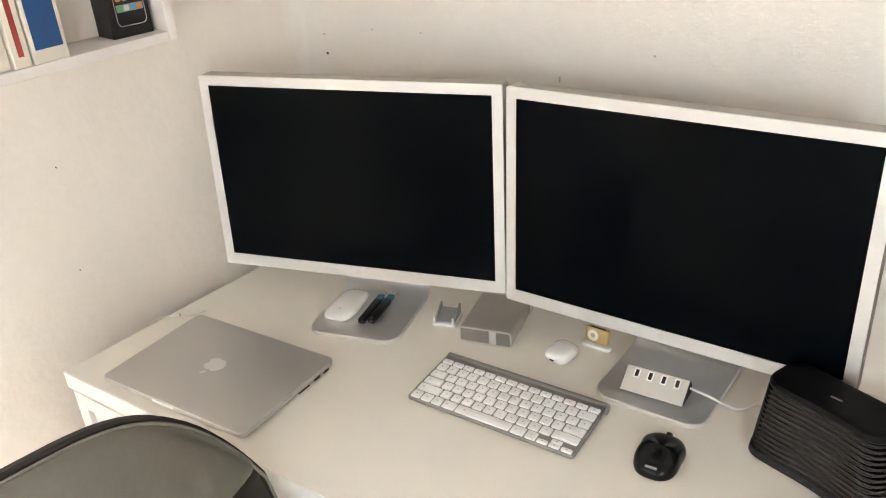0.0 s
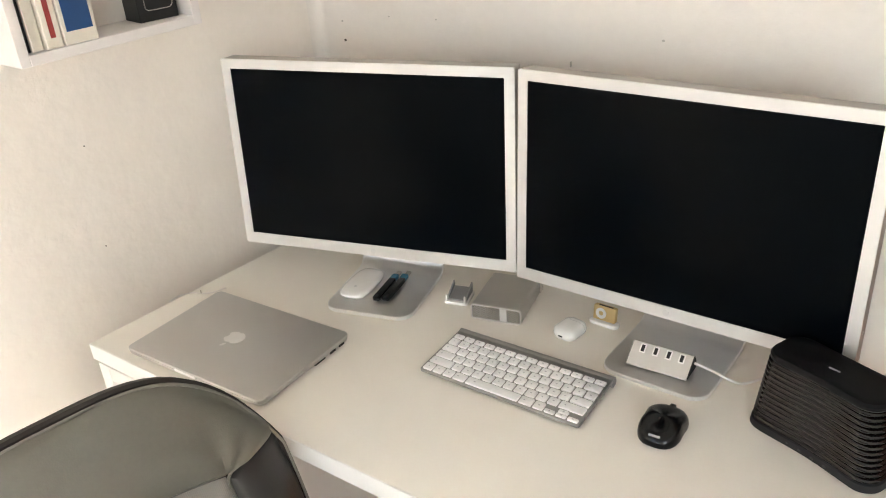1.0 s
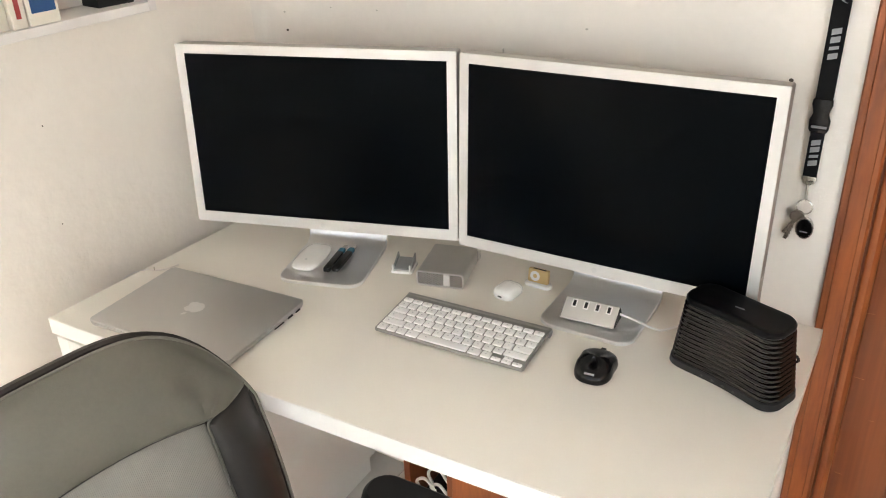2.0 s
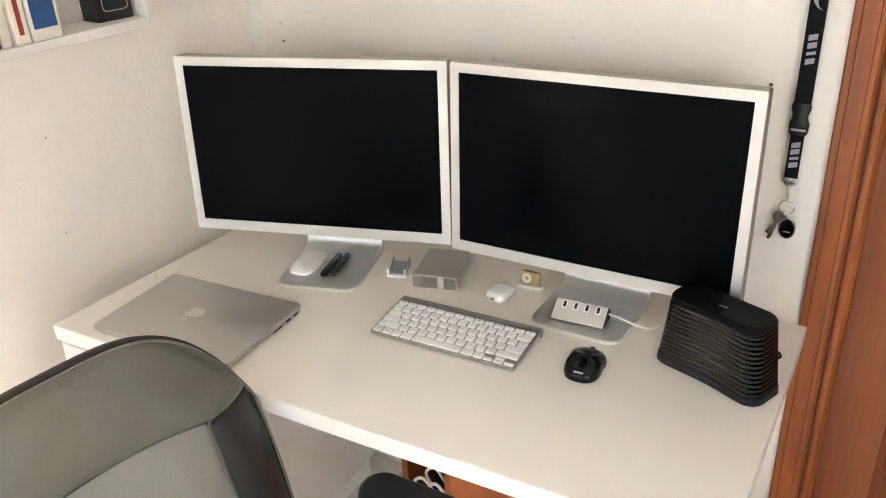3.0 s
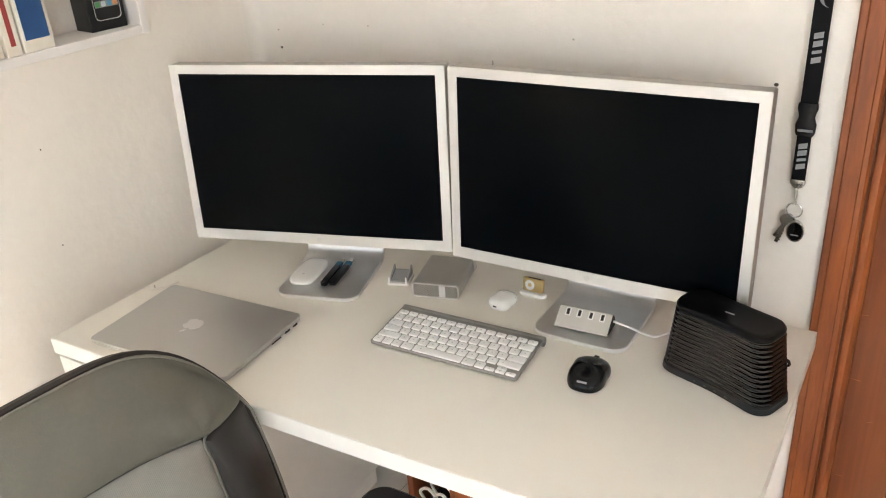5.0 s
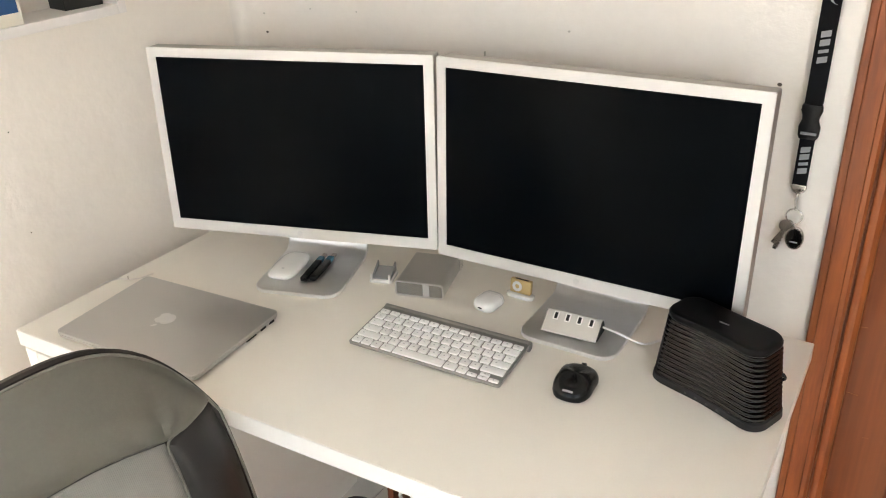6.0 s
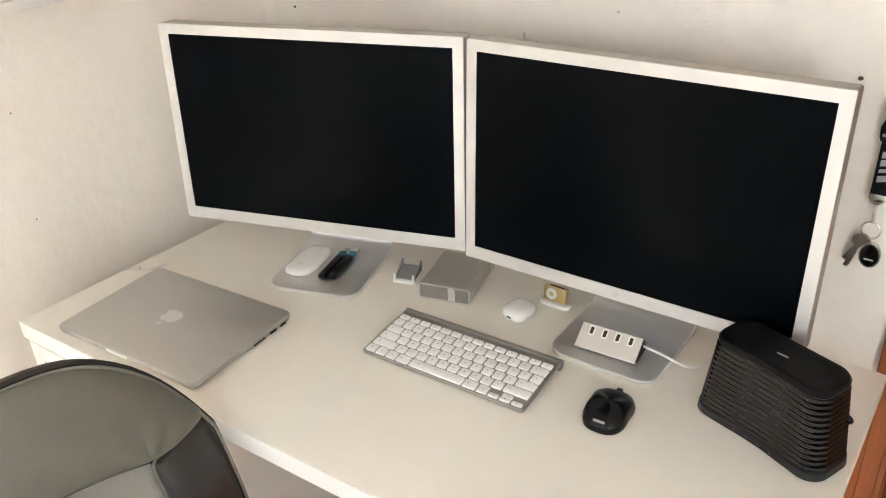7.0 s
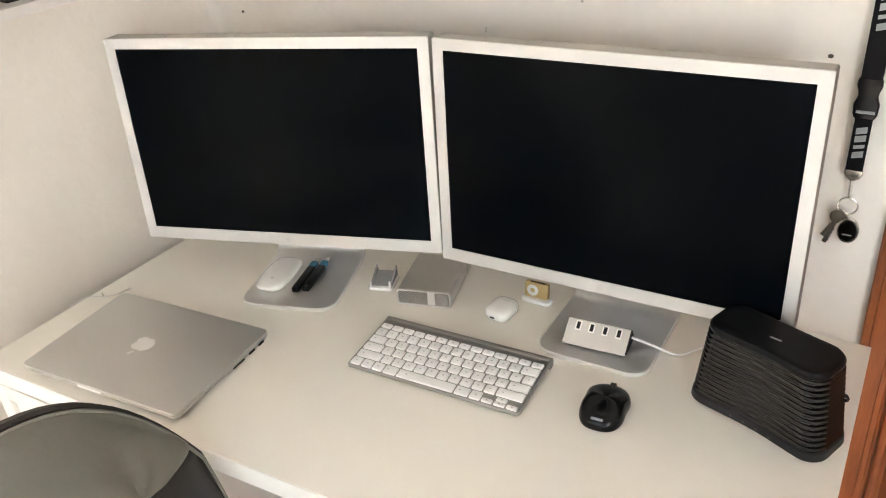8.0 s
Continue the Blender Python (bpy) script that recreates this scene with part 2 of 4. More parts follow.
def join(*bms):
    out = bms[0]
    for b in bms[1:]:
        me = bpy.data.meshes.new("tmp")
        b.to_mesh(me)
        b.free()
        out.from_mesh(me)
        bpy.data.meshes.remove(me)
    return out


def moved(bm, m):
    bmesh.ops.transform(bm, matrix=m, verts=bm.verts)
    return bm


def rounded(w, d, r, seg=8):
    """Outline of a rounded rectangle round the origin, counter-clockwise."""
    pts = []
    for cx, cy, a0 in ((w / 2 - r, d / 2 - r, 0), (-w / 2 + r, d / 2 - r, 90), (-w / 2 + r, -d / 2 + r, 180), (w / 2 - r, -d / 2 + r, 270)):
        for i in range(seg + 1):
            a = radians(a0 + 90 * i / seg)
            pts.append((cx + r * math.cos(a), cy + r * math.sin(a)))
    return pts


def loft(rings, cap0=True, cap1=True, closed=True):
    """Skin through rings of points with equal counts."""
    bm = bmesh.new()
    vs = [[bm.verts.new(p) for p in ring] for ring in rings]
    n = len(vs[0])
    for a, b in zip(vs, vs[1:]):
        for i in range(n if closed else n - 1):
            j = (i + 1) % n
            bm.faces.new((a[i], a[j], b[j], b[i]))
    if cap0:
        bm.faces.new(list(reversed(vs[0])))
    if cap1:
        bm.faces.new(vs[-1])
    return bm


def slab(w, d, r, z0, z1, edge=0.0, seg=8, steps=3):
    """Rounded-corner plate with softened top and bottom rims."""
    rings = []
    prof = [(edge * (1 - math.sin(a)), z0 + edge * (1 - math.cos(a))) for a in [math.pi / 2 * i / steps for i in range(steps + 1)]] if edge else [(0, z0)]
    prof += [(edge * (1 - math.cos(a)), z1 - edge * (1 - math.sin(a))) for a in [math.pi / 2 * i / steps for i in range(steps + 1)]] if edge else [(0, z1)]
    for inset, z in prof:
        rings.append([(x, y, z) for x, y in rounded(w - 2 * inset, d - 2 * inset, max(r - inset, 0.0004), seg)])
    return loft(rings)


def rod(points, r, seg=8, closed=False):
    """Round tube along a smooth path."""
    pts = [Vector(p) for p in points]
    rings = []
    n = len(pts)
    prev = None
    for i, p in enumerate(pts):
        t = (pts[min(i + 1, n - 1)] - pts[max(i - 1, 0)]).normalized() if not closed else (pts[(i + 1) % n] - pts[i - 1]).normalized()
        if prev is None:
            side = t.orthogonal().normalized()
        else:
            side = (prev - t * prev.dot(t)).normalized()
        prev = side
        up = t.cross(side)
        rings.append([p + r * (math.cos(a) * side + math.sin(a) * up) for a in [2 * math.pi * k / seg for k in range(seg)]])
    if closed:
        return loft(rings + [rings[0]], False, False)
    return loft(rings)


def smooth_path(points, per=8):
    """Catmull-Rom points through the given ones."""
    P = [Vector(p) for p in points]
    P = [P[0] * 2 - P[1]] + P + [P[-1] * 2 - P[-2]]
    out = []
    for i in range(1, len(P) - 2):
        a, b, c, d = P[i - 1:i + 3]
        for k in range(per):
            t = k / per
            out.append(0.5 * (2 * b + (c - a) * t + (2 * a - 5 * b + 4 * c - d) * t * t + (3 * b - a - 3 * c + d) * t ** 3))
    out.append(P[-2])
    return out


def disc(r, z=0.0, seg=24, sx=1.0, sy=1.0, h=0.0006):
    return loft([[(r * sx * math.cos(2 * math.pi * i / seg), r * sy * math.sin(2 * math.pi * i / seg), zz) for i in range(seg)] for zz in (z, z + h)])


def ring(r0, r1, z0, z1, seg=28):
    """Flat washer."""
    c = [(math.cos(2 * math.pi * i / seg), math.sin(2 * math.pi * i / seg)) for i in range(seg)]
    rr = [[(r * x, r * y, z) for x, y in c] for r, z in ((r0, z0), (r1, z0), (r1, z1), (r0, z1), (r0, z0))]
    return loft(rr, False, False)


from mathutils.bvhtree import BVHTree

# ---------------- the room ----------------
def prism(pts, z0, z1, bevel=0.0, seg=2):
    bm = loft([[(x, y, z) for x, y in pts] for z in (z0, z1)])
    if bevel:
        bmesh.ops.bevel(bm, geom=list(bm.edges), offset=bevel, segments=seg, profile=0.6, affect="EDGES")
    return bm


def uneven_wall(x0, x1, z0, z1, step, amp, seed, corner):
    """A wall face in the plane y = 0 with the slight swell of old plaster, and a flat back 0.12 behind."""
    nx, nz = max(2, round((x1 - x0) / step)), max(2, round((z1 - z0) / step))
    bm = bmesh.new()
    g = [[bm.verts.new((x0 + (x1 - x0) * i / nx, amp * min(1, max(0, abs(x0 + (x1 - x0) * i / nx - corner) - 0.08) / 0.15) * noise.noise(Vector((x0 + (x1 - x0) * i / nx, seed, z0 + (z1 - z0) * k / nz)) * 3.1), z0 + (z1 - z0) * k / nz))
          for k in range(nz + 1)] for i in range(nx + 1)]
    for i in range(nx):
        for k in range(nz):
            bm.faces.new((g[i][k], g[i + 1][k], g[i + 1][k + 1], g[i][k + 1]))
    back = [bm.verts.new((x, 0.12, z)) for x, z in ((x0, z0), (x1, z0), (x1, z1), (x0, z1))]
    bm.faces.new(back)
    rims = ([g[i][0] for i in range(nx + 1)], [g[nx][k] for k in range(nz + 1)], [g[nx - i][nz] for i in range(nx + 1)], [g[0][nz - k] for k in range(nz + 1)])
    for s, rim in enumerate(rims):
        bm.faces.new(rim + [back[(s + 1) % 4], back[s]])
    return bm


DOOR_X0, DOOR_W, DOOR_TOP = 0.012, 0.94, 2.08
wall_north = tagged(link("wall_north", uneven_wall(WALL_X - 0.12, DOOR_X0 + 0.03, 0, ROOM_H, 0.06, 0.004, 1.7, WALL_X), M["plaster"], m=pose(0, WALL_Y, 0)),
                    "cream white hand-plastered wall behind the desk", "wall", kind="structure")
COVE = 0.028
arc = [(WALL_X + COVE - (COVE - 0.0003) * math.cos(t), -COVE + (COVE - 0.0003) * math.sin(t)) for t in [math.pi / 2 * i / 10 for i in range(11)]]
part("corner_cove", loft([[(x, y, z) for x, y in arc + [(WALL_X - 0.01, 0.01)]] for z in (0.0, ROOM_H)]), M["plaster"], wall_north, "rounded plaster corner")
link("wall_over_door", box(DOOR_X0 + 0.03, ROOM_R, WALL_Y, WALL_Y + 0.12, DOOR_TOP, ROOM_H), M["plaster"], wall_north, m=pose(0, -WALL_Y, 0))
link("wall_beside_door", box(DOOR_X0 + DOOR_W + 0.05, ROOM_R, WALL_Y, WALL_Y + 0.12, 0, DOOR_TOP), M["plaster"], wall_north, m=pose(0, -WALL_Y, 0))
wall_west = tagged(link("wall_west", uneven_wall(ROOM_B, WALL_Y + 0.12, 0, ROOM_H, 0.06, 0.005, 8.3, WALL_Y), M["plaster_rough"], m=pose(WALL_X, 0, 0, 0, 0, 90)),
                   "cream white uneven plaster wall beside the desk", "wall", kind="structure")
# unseen closing walls, added in darkened plaster to hold back bounce
tagged(link("wall_east", box(ROOM_R, ROOM_R + 0.12, ROOM_B, WALL_Y + 0.12, 0, ROOM_H), M["far_wall"]), "unseen plaster wall added to close the room, darkened to cut bounce", "wall", kind="structure")
W1, W2 = WINDOWS
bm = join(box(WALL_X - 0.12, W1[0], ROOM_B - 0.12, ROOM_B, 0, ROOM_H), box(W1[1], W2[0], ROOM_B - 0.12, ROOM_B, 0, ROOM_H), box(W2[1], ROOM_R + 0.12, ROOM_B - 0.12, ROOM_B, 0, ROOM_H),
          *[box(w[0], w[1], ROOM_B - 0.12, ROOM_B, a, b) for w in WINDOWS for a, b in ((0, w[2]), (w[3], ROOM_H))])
tagged(link("wall_south", bm, M["far_wall"]), "unseen plaster wall, darkened to cut bounce, with two added window openings", "wall", kind="structure")
tagged(link("ceiling", box(WALL_X - 0.12, ROOM_R + 0.12, ROOM_B - 0.12, WALL_Y + 0.12, ROOM_H, ROOM_H + 0.1), M["ceiling"]), "plain white plaster ceiling, unseen, added to close the room", "ceiling", kind="structure")
floor = tagged(link("floor", box(WALL_X - 0.12, ROOM_R + 0.12, ROOM_B - 0.12, WALL_Y + 0.12, -0.1, -0.003), M["grout"]), "light grey tiled floor with narrow joints", "floor", kind="structure")

# door beside the desk: architrave with grooves, bead and a framed leaf
door = tagged(new("door_1"), "closed red-brown varnished wooden door with moulded architrave", "door", kind="structure")
door.matrix_world = pose(DOOR_X0, WALL_Y, 0)


def moulding(profile, z0, z1):
    """A straight moulding: a profile in x, y drawn up from z0 to z1."""
    return loft([[(x, y, z) for x, y in profile] for z in (z0, z1)])


part("architrave", moulding([(0, 0.02), (0, -0.012), (0.003, -0.016), (0.0120, -0.016), (0.0130, -0.0145), (0.0140, -0.016), (0.0375, -0.0165), (0.0383, -0.0155), (0.0391, -0.0165), (0.0460, -0.0160), (0.0500, -0.0105), (0.0500, 0.02)], 0, DOOR_TOP - 0.01), M["mahogany"], door)
part("bead", moulding([(0.0530, 0.03), (0.0530, -0.003), (0.0555, -0.0075), (0.060, -0.0095), (0.066, -0.0085), (0.070, -0.004), (0.0735, 0.0005), (0.0735, 0.03)], 0, DOOR_TOP - 0.012), M["mahogany"], door)
part("rebate", box(0.0495, 0.0535, -0.001, 0.05, 0, DOOR_TOP - 0.014), M["mahogany_panel"], door)
part("stile", moulding([(0.0740, 0.05), (0.0740, 0.0025), (0.076, 0.0015), (0.168, 0.0015), (0.174, 0.012), (0.180, 0.020), (0.180, 0.05)], 0.004, DOOR_TOP - 0.016), M["mahogany_panel"], door)
part("panel", box(0.1795, DOOR_W - 0.16, 0.018, 0.045, 0.15, DOOR_TOP - 0.13, 0.002), M["mahogany_panel"], door)
part("stile", moulding([(DOOR_W - 0.17, 0.05), (DOOR_W - 0.17, 0.012), (DOOR_W - 0.16, 0.008), (DOOR_W - 0.07, 0.008), (DOOR_W - 0.07, 0.05)], 0.004, DOOR_TOP - 0.016), M["mahogany_panel"], door)
part("rail", box(0.179, DOOR_W - 0.169, 0.0085, 0.05, 0.004, 0.152, 0.002), M["mahogany_panel"], door)
part("rail", box(0.179, DOOR_W - 0.169, 0.0085, 0.05, DOOR_TOP - 0.132, DOOR_TOP - 0.017, 0.002), M["mahogany_panel"], door)
part("architrave", box(DOOR_W - 0.068, DOOR_W + 0.06, -0.016, 0.02, 0, DOOR_TOP - 0.01, 0.003), M["mahogany"], door)
part("architrave", box(0.0005, DOOR_W + 0.0595, -0.0155, 0.02, DOOR_TOP - 0.009, DOOR_TOP + 0.06, 0.003), M["mahogany"], door)
for x, z, w, tip in ((0.085, 0.641, 0.018, 4), (0.080, 0.772, 0.013, -8), (0.088, 0.425, 0.012, 3), (0.120, 0.56, 0.009, -12)):
    part("scratch", box(-w / 2, w / 2, -0.0003, 0.0003, -0.00025, 0.00025), M["scratch"], door, "pale scratch", m=pose(x, 0.0013, z, 0, tip))
part("backing", box(0.03, DOOR_W + 0.05, 0.052, 0.12, 0, DOOR_TOP + 0.02), M["mahogany_panel"], door)

# unseen balcony windows added behind the camera; their layout is guessed from the light
glass = bpy.data.materials.new("window_glass")
glass.use_nodes = True
gb = glass.node_tree.nodes["Principled BSDF"]
gb.inputs["Transmission Weight"].default_value, gb.inputs["Roughness"].default_value, gb.inputs["IOR"].default_value = 1.0, 0.0, 1.45
for number, (a0, a1, c0, c1) in enumerate(WINDOWS):
    win = tagged(new("window_%d" % (number + 1)), "tall white-framed balcony window, unseen, added to let in daylight", "window", kind="structure")
    mid = (a0 + a1) / 2
    for x0, x1, z0, z1 in ((a0, a0 + 0.06, c0, c1), (a1 - 0.06, a1, c0, c1), (a0 + 0.06, a1 - 0.06, c0, c0 + 0.06), (a0 + 0.06, a1 - 0.06, c1 - 0.06, c1)):
        part("window_frame", box(x0, x1, ROOM_B - 0.07, ROOM_B - 0.02, z0, z1, 0.004), M["white_paint"], win)
    part("mullion", box(mid - 0.035, mid + 0.035, ROOM_B - 0.07, ROOM_B - 0.02, c0 + 0.06, c1 - 0.06, 0.004), M["white_paint"], win)
    for x0, x1 in ((a0 + 0.06, mid - 0.035), (mid + 0.035, a1 - 0.06)):
        pane = part("pane", box(x0, x1, ROOM_B - 0.048, ROOM_B - 0.044, c0 + 0.06, c1 - 0.06), glass, win, "clear glass pane", smooth=False)
        pane.visible_shadow = False

# small marks on the walls
for x, z, r, mat in ((-1.149, 1.139, 0.0032, "dirt"), (-0.442, 1.202, 0.0024, "scuff"), (-0.092, 1.153, 0.0036, "dirt"), (-1.152, 1.178, 0.0026, "scuff"), (-0.90, 1.20, 0.0018, "scuff"),
                     (-1.02, 1.197, 0.0018, "scuff")):
    part("plug_hole", disc(r, h=0.001, seg=12, sy=0.8), M[mat], wall_north, m=pose(x, -0.0045, z, 90))
part("screw_slot", box(-0.6096, -0.6084, -0.006, -0.002, 1.142, 1.151), M["scuff"], wall_north)
for y, z, r in ((0.686, 1.079, 0.0015), (0.675, 0.892, 0.0014)):
    part("plug_hole", disc(r, h=0.001, seg=12, sx=0.8), M["dirt"], wall_west, m=pose(y, -0.0055, z, 90))

# ---------------- desk and drawer unit ----------------
desk = thing("desk", pose(-0.57, 0.90, 0), "white laminate writing desk with a pale top, in the corner", "desk")
DK = [(-1.186, 0.580), (0.046, 0.648), (0.030, 1.214), (-1.176, 1.206)]
part("desktop", prism(DK, 0.7170, 0.75, 0.0012), M["desk"], desk, "pale cream laminate top", m=pose(0.57, -0.90, 0))
# front edge whiter than the top: its stronger light is painted in
off = 0.0022
part("edge_band", prism([(DK[0][0], DK[0][1] - off), (DK[1][0] + off, DK[1][1] - off), (DK[1][0] + off, DK[1][1] - 0.0002), (DK[0][0], DK[0][1] - 0.0002)], 0.7176, 0.7495, 0.0005, 1), M["white_paint"], desk, "edge strip painted whiter for the strong light on it", m=pose(0.57, -0.90, 0))
for y in (0.74, 1.14):
    part("leg", slab(0.045, 0.045, 0.006, 0.0, 0.7170, 0.001), M["white_paint"], desk, m=pose(0.57 - 0.11, y - 0.90, 0))
part("apron", box(-0.30, 0.44, 0.26, 0.278, 0.65, 0.7168, 0.001), M["white_paint"], desk)

unit = thing("drawer_unit", pose(-1.076, 0.90, 0, 0, 0, 2.2), "white painted drawer unit with framed drawer fronts under the desk", "drawer unit")
UW, UF, UB = 0.1245, -0.3075, 0.30
part("body", join(box(-UW, UW, UF + 0.02, UB, 0.06, 0.7168, 0.0015), box(-UW + 0.01, UW - 0.012, UF + 0.05, UB - 0.01, 0.0, 0.0605)), M["white_paint"], unit)
for k in range(3):
    z0 = 0.075 + k * 0.216
    z1 = z0 + 0.208
    if k == 2:
        z1 = 0.708
    dr = part("drawer", box(-UW + 0.004, UW - 0.004, UF + 0.004, UF + 0.0195, z0, z1, 0.002), M["white_paint"], unit)
    for a in ((-UW + 0.004, -UW + 0.034, z0, z1), (UW - 0.034, UW - 0.004, z0, z1)):
        part("frame_stile", box(a[0], a[1], UF - 0.005, UF + 0.0042, a[2], a[3], 0.002), M["white_paint"], dr)
    for a in ((z0, z0 + 0.03), (z1 - 0.03, z1)):
        part("frame_rail", box(-UW + 0.0345, UW - 0.0345, UF - 0.005, UF + 0.0042, a[0], a[1], 0.002), M["white_paint"], dr)
    kz = (z0 + z1) / 2
    part("knob", loft([[(r * math.cos(t), UF - y, kz + r * math.sin(t)) for t in [2 * math.pi * i / 16 for i in range(16)]] for r, y in ((0.006, -0.004), (0.006, 0.010), (0.013, 0.014), (0.015, 0.020), (0.012, 0.025), (0.004, 0.027))]), M["steel"], dr, "small metal knob")


# ---------------- monitors ----------------
BZ, BT, BB, DEPTH = 0.0170, 0.0168, 0.0212, 0.040


def frame_plate(w0, h0, w1, h1, zc, r, y0, y1):
    """A rectangular frame with a rectangular opening, between depths y0 (front) and y1."""
    outer = [(x, z) for x, z in rounded(w1, h1, r, 6)]
    bm = bmesh.new()
    cx = [(w0 / 2, h0 / 2), (-w0 / 2, h0 / 2), (-w0 / 2, -h0 / 2), (w0 / 2, -h0 / 2)]
    rings = {}
    for y in (y0, y1):
        rings[y] = ([bm.verts.new((x, y, z + zc[1])) for x, z in outer], [bm.verts.new((x, y, z + zc[0])) for x, z in cx])
    n = len(outer)
    q = n // 4
    for y in (y0, y1):
        o, c = rings[y]
        for k in range(4):
            seg = [o[(k * q + i) % n] for i in range(q)]
            for a, b in zip(seg, seg[1:]):
                bm.faces.new((a, b, c[k]))
            bm.faces.new((seg[-1], o[((k + 1) * q) % n], c[(k + 1) % 4], c[k]))
    for i in range(n):
        bm.faces.new((rings[y0][0][i], rings[y0][0][(i + 1) % n], rings[y1][0][(i + 1) % n], rings[y1][0][i]))
    for k in range(4):
        bm.faces.new((rings[y0][1][k], rings[y0][1][(k + 1) % 4], rings[y1][1][(k + 1) % 4], rings[y1][1][k]))
    return bm


def monitor(m, label, SW, tilt=3.9, shift=0.0, y_front=-0.078, SH=0.3135, roll=0.0):
    mon = thing("monitor", m, label, "monitor", "pair of monitors on the desk")
    h_bot = 0.1045                                   # screen's lower edge over the desk
    T = pose(0, 0, h_bot, -tilt, roll)
    outer_h = SH + BT + BB
    zc = (SH / 2, (SH + BT - BB) / 2)
    part("bezel", frame_plate(SW, SH, SW + 2 * BZ, outer_h, zc, 0.0022, -0.0008, 0.0035), M["alu_bright"], mon, "satin aluminium bezel", m=T)
    part("housing", moved(loft([[(x, z, y) for x, y in rounded(w, h, 0.004, 5)] for w, h, z in
                                ((SW + 2 * BZ, outer_h, 0.0036), (SW + 2 * BZ, outer_h, DEPTH - 0.006), (SW + 2 * BZ - 0.004, outer_h - 0.004, DEPTH - 0.002), (SW + 2 * BZ - 0.014, outer_h - 0.014, DEPTH))]),
                          pose(0, 0, zc[1])), M["housing"], mon, m=T)
    part("screen", box(-SW / 2 - 0.001, SW / 2 + 0.001, 0.0004, 0.003, -0.001, SH + 0.001), M["screen"], mon, "switched-off matt black screen", m=T)
    part("emblem", disc(0.0050, h=0.0004, seg=20), M["alu_dark"], mon, m=T @ pose(0, -0.0007, -BB / 2 - 0.001, 90))
    part("power_button", disc(0.003, h=0.0006, seg=16), M["white_plastic"], mon, m=T @ pose(SW / 2 + BZ + 0.0002, 0.018, 0.03, 0, 90))
    # bent sheet stand: flat foot, bend, upright to the hinge
    fw, t, r0, yb = 0.0855, 0.0075, 0.029, 0.112
    prof = [(yb - 0.034, 0.0)]
    for i in range(0, 9):
        a = radians(90 * i / 8)
        prof.append((yb - 0.034 + 0.034 * math.sin(a), 0.034 - 0.034 * math.cos(a)))
    prof.append((yb + 0.006, 0.10))
    prof.append((yb + 0.010, 0.21))
    path2 = [Vector((0, y, z)) for y, z in prof]
    rings = []
    for i, p in enumerate(path2):
        d = (path2[min(i + 1, len(path2) - 1)] - path2[max(i - 1, 0)]).normalized()
        nrm = Vector((0, -d.z, d.y))
        q = p + nrm * t
        e = 0.0012
        rings.append([(-fw + e, p.y, p.z), (fw - e, p.y, p.z), (fw, p.y + nrm.y * e, p.z + nrm.z * e), (fw, q.y - nrm.y * e, q.z - nrm.z * e), (fw - e, q.y, q.z), (-fw + e, q.y, q.z),
                      (-fw, q.y - nrm.y * e, q.z - nrm.z * e), (-fw, p.y + nrm.y * e, p.z + nrm.z * e)])
    arm = loft(rings)
    # flat foot with two round front corners
    L = yb - 0.034 - y_front
    def foot_ring(ins, z):
        pts = [(fw - ins, yb - 0.034)]
        for cx, a0 in ((-fw + r0, 180), (fw - r0, 270)):
            for i in range(9):
                a = radians(a0 + 90 * i / 8)
                pts.append((cx + (r0 - ins) * math.cos(a), y_front + r0 + (r0 - ins) * math.sin(a)))
        pts.insert(1, (-fw + ins, yb - 0.034))
        return [(x, y, z) for x, y in pts]
    foot = loft([foot_ring(0.0012, 0.0), foot_ring(0, 0.0012), foot_ring(0, t - 0.0012), foot_ring(0.0012, t)])
    part("stand", join(arm, foot), M["alu"], mon, "bent sheet aluminium stand", m=pose(shift, 0, 0))
    part("hinge", rod([(-0.05, yb - 0.004, 0.205), (0.05, yb - 0.004, 0.205)], 0.011, 16), M["alu"], mon)
    part("hinge_block", box(-0.045, 0.045, DEPTH + 0.01, yb - 0.002, 0.190, 0.220, 0.003), M["alu"], mon)
    part("cable", rod(smooth_path([(0.0, 0.05, 0.14), (0.0, 0.075, 0.10), (0.01, 0.10, 0.05), (0.02, 0.135, 0.01), (0.05, 0.165, 0.004)]), 0.003), M["white_cable"], mon)
    return mon


monitor(pose(-0.8575, 0.983, 0.75, 0, 0, 18.0), "silver aluminium widescreen monitor turned inward, beside the wall", 0.506, shift=0.0075)
monitor(pose(-0.3262, 1.0645, 0.75, 0, 0, 1.3), "silver aluminium widescreen monitor, behind the black speaker", 0.500, shift=0.0085, y_front=-0.070, SH=0.3165, roll=-0.4)


# ---------------- keyboard ----------------
kb = thing("keyboard", pose(-0.4960, 0.9050, 0.75, 0, 0, 3.2), "slim aluminium wireless keyboard with white keys on the desk", "keyboard")
KW, KD, TILT_K = 0.281, 0.127, 4.0
KM = pose(0, -KD / 2, 0.0035, TILT_K)
part("tray", moved(slab(KW, KD - 0.008, 0.005, 0, 0.0052, 0.0008), pose(0, KD / 2 - 0.004, 0)), M["tray"], kb, m=KM)
part("battery_tube", rod([(-KW / 2 + 0.0005, KD / 2 - 0.010, 0.0093), (KW / 2 - 0.0005, KD / 2 - 0.010, 0.0093)], 0.0088, 20), M["tray"], kb, "round battery tube")
part("foot_strip", box(-KW / 2 + 0.01, KW / 2 - 0.01, -KD / 2 + 0.006, -KD / 2 + 0.014, 0, 0.0042), M["tray"], kb)
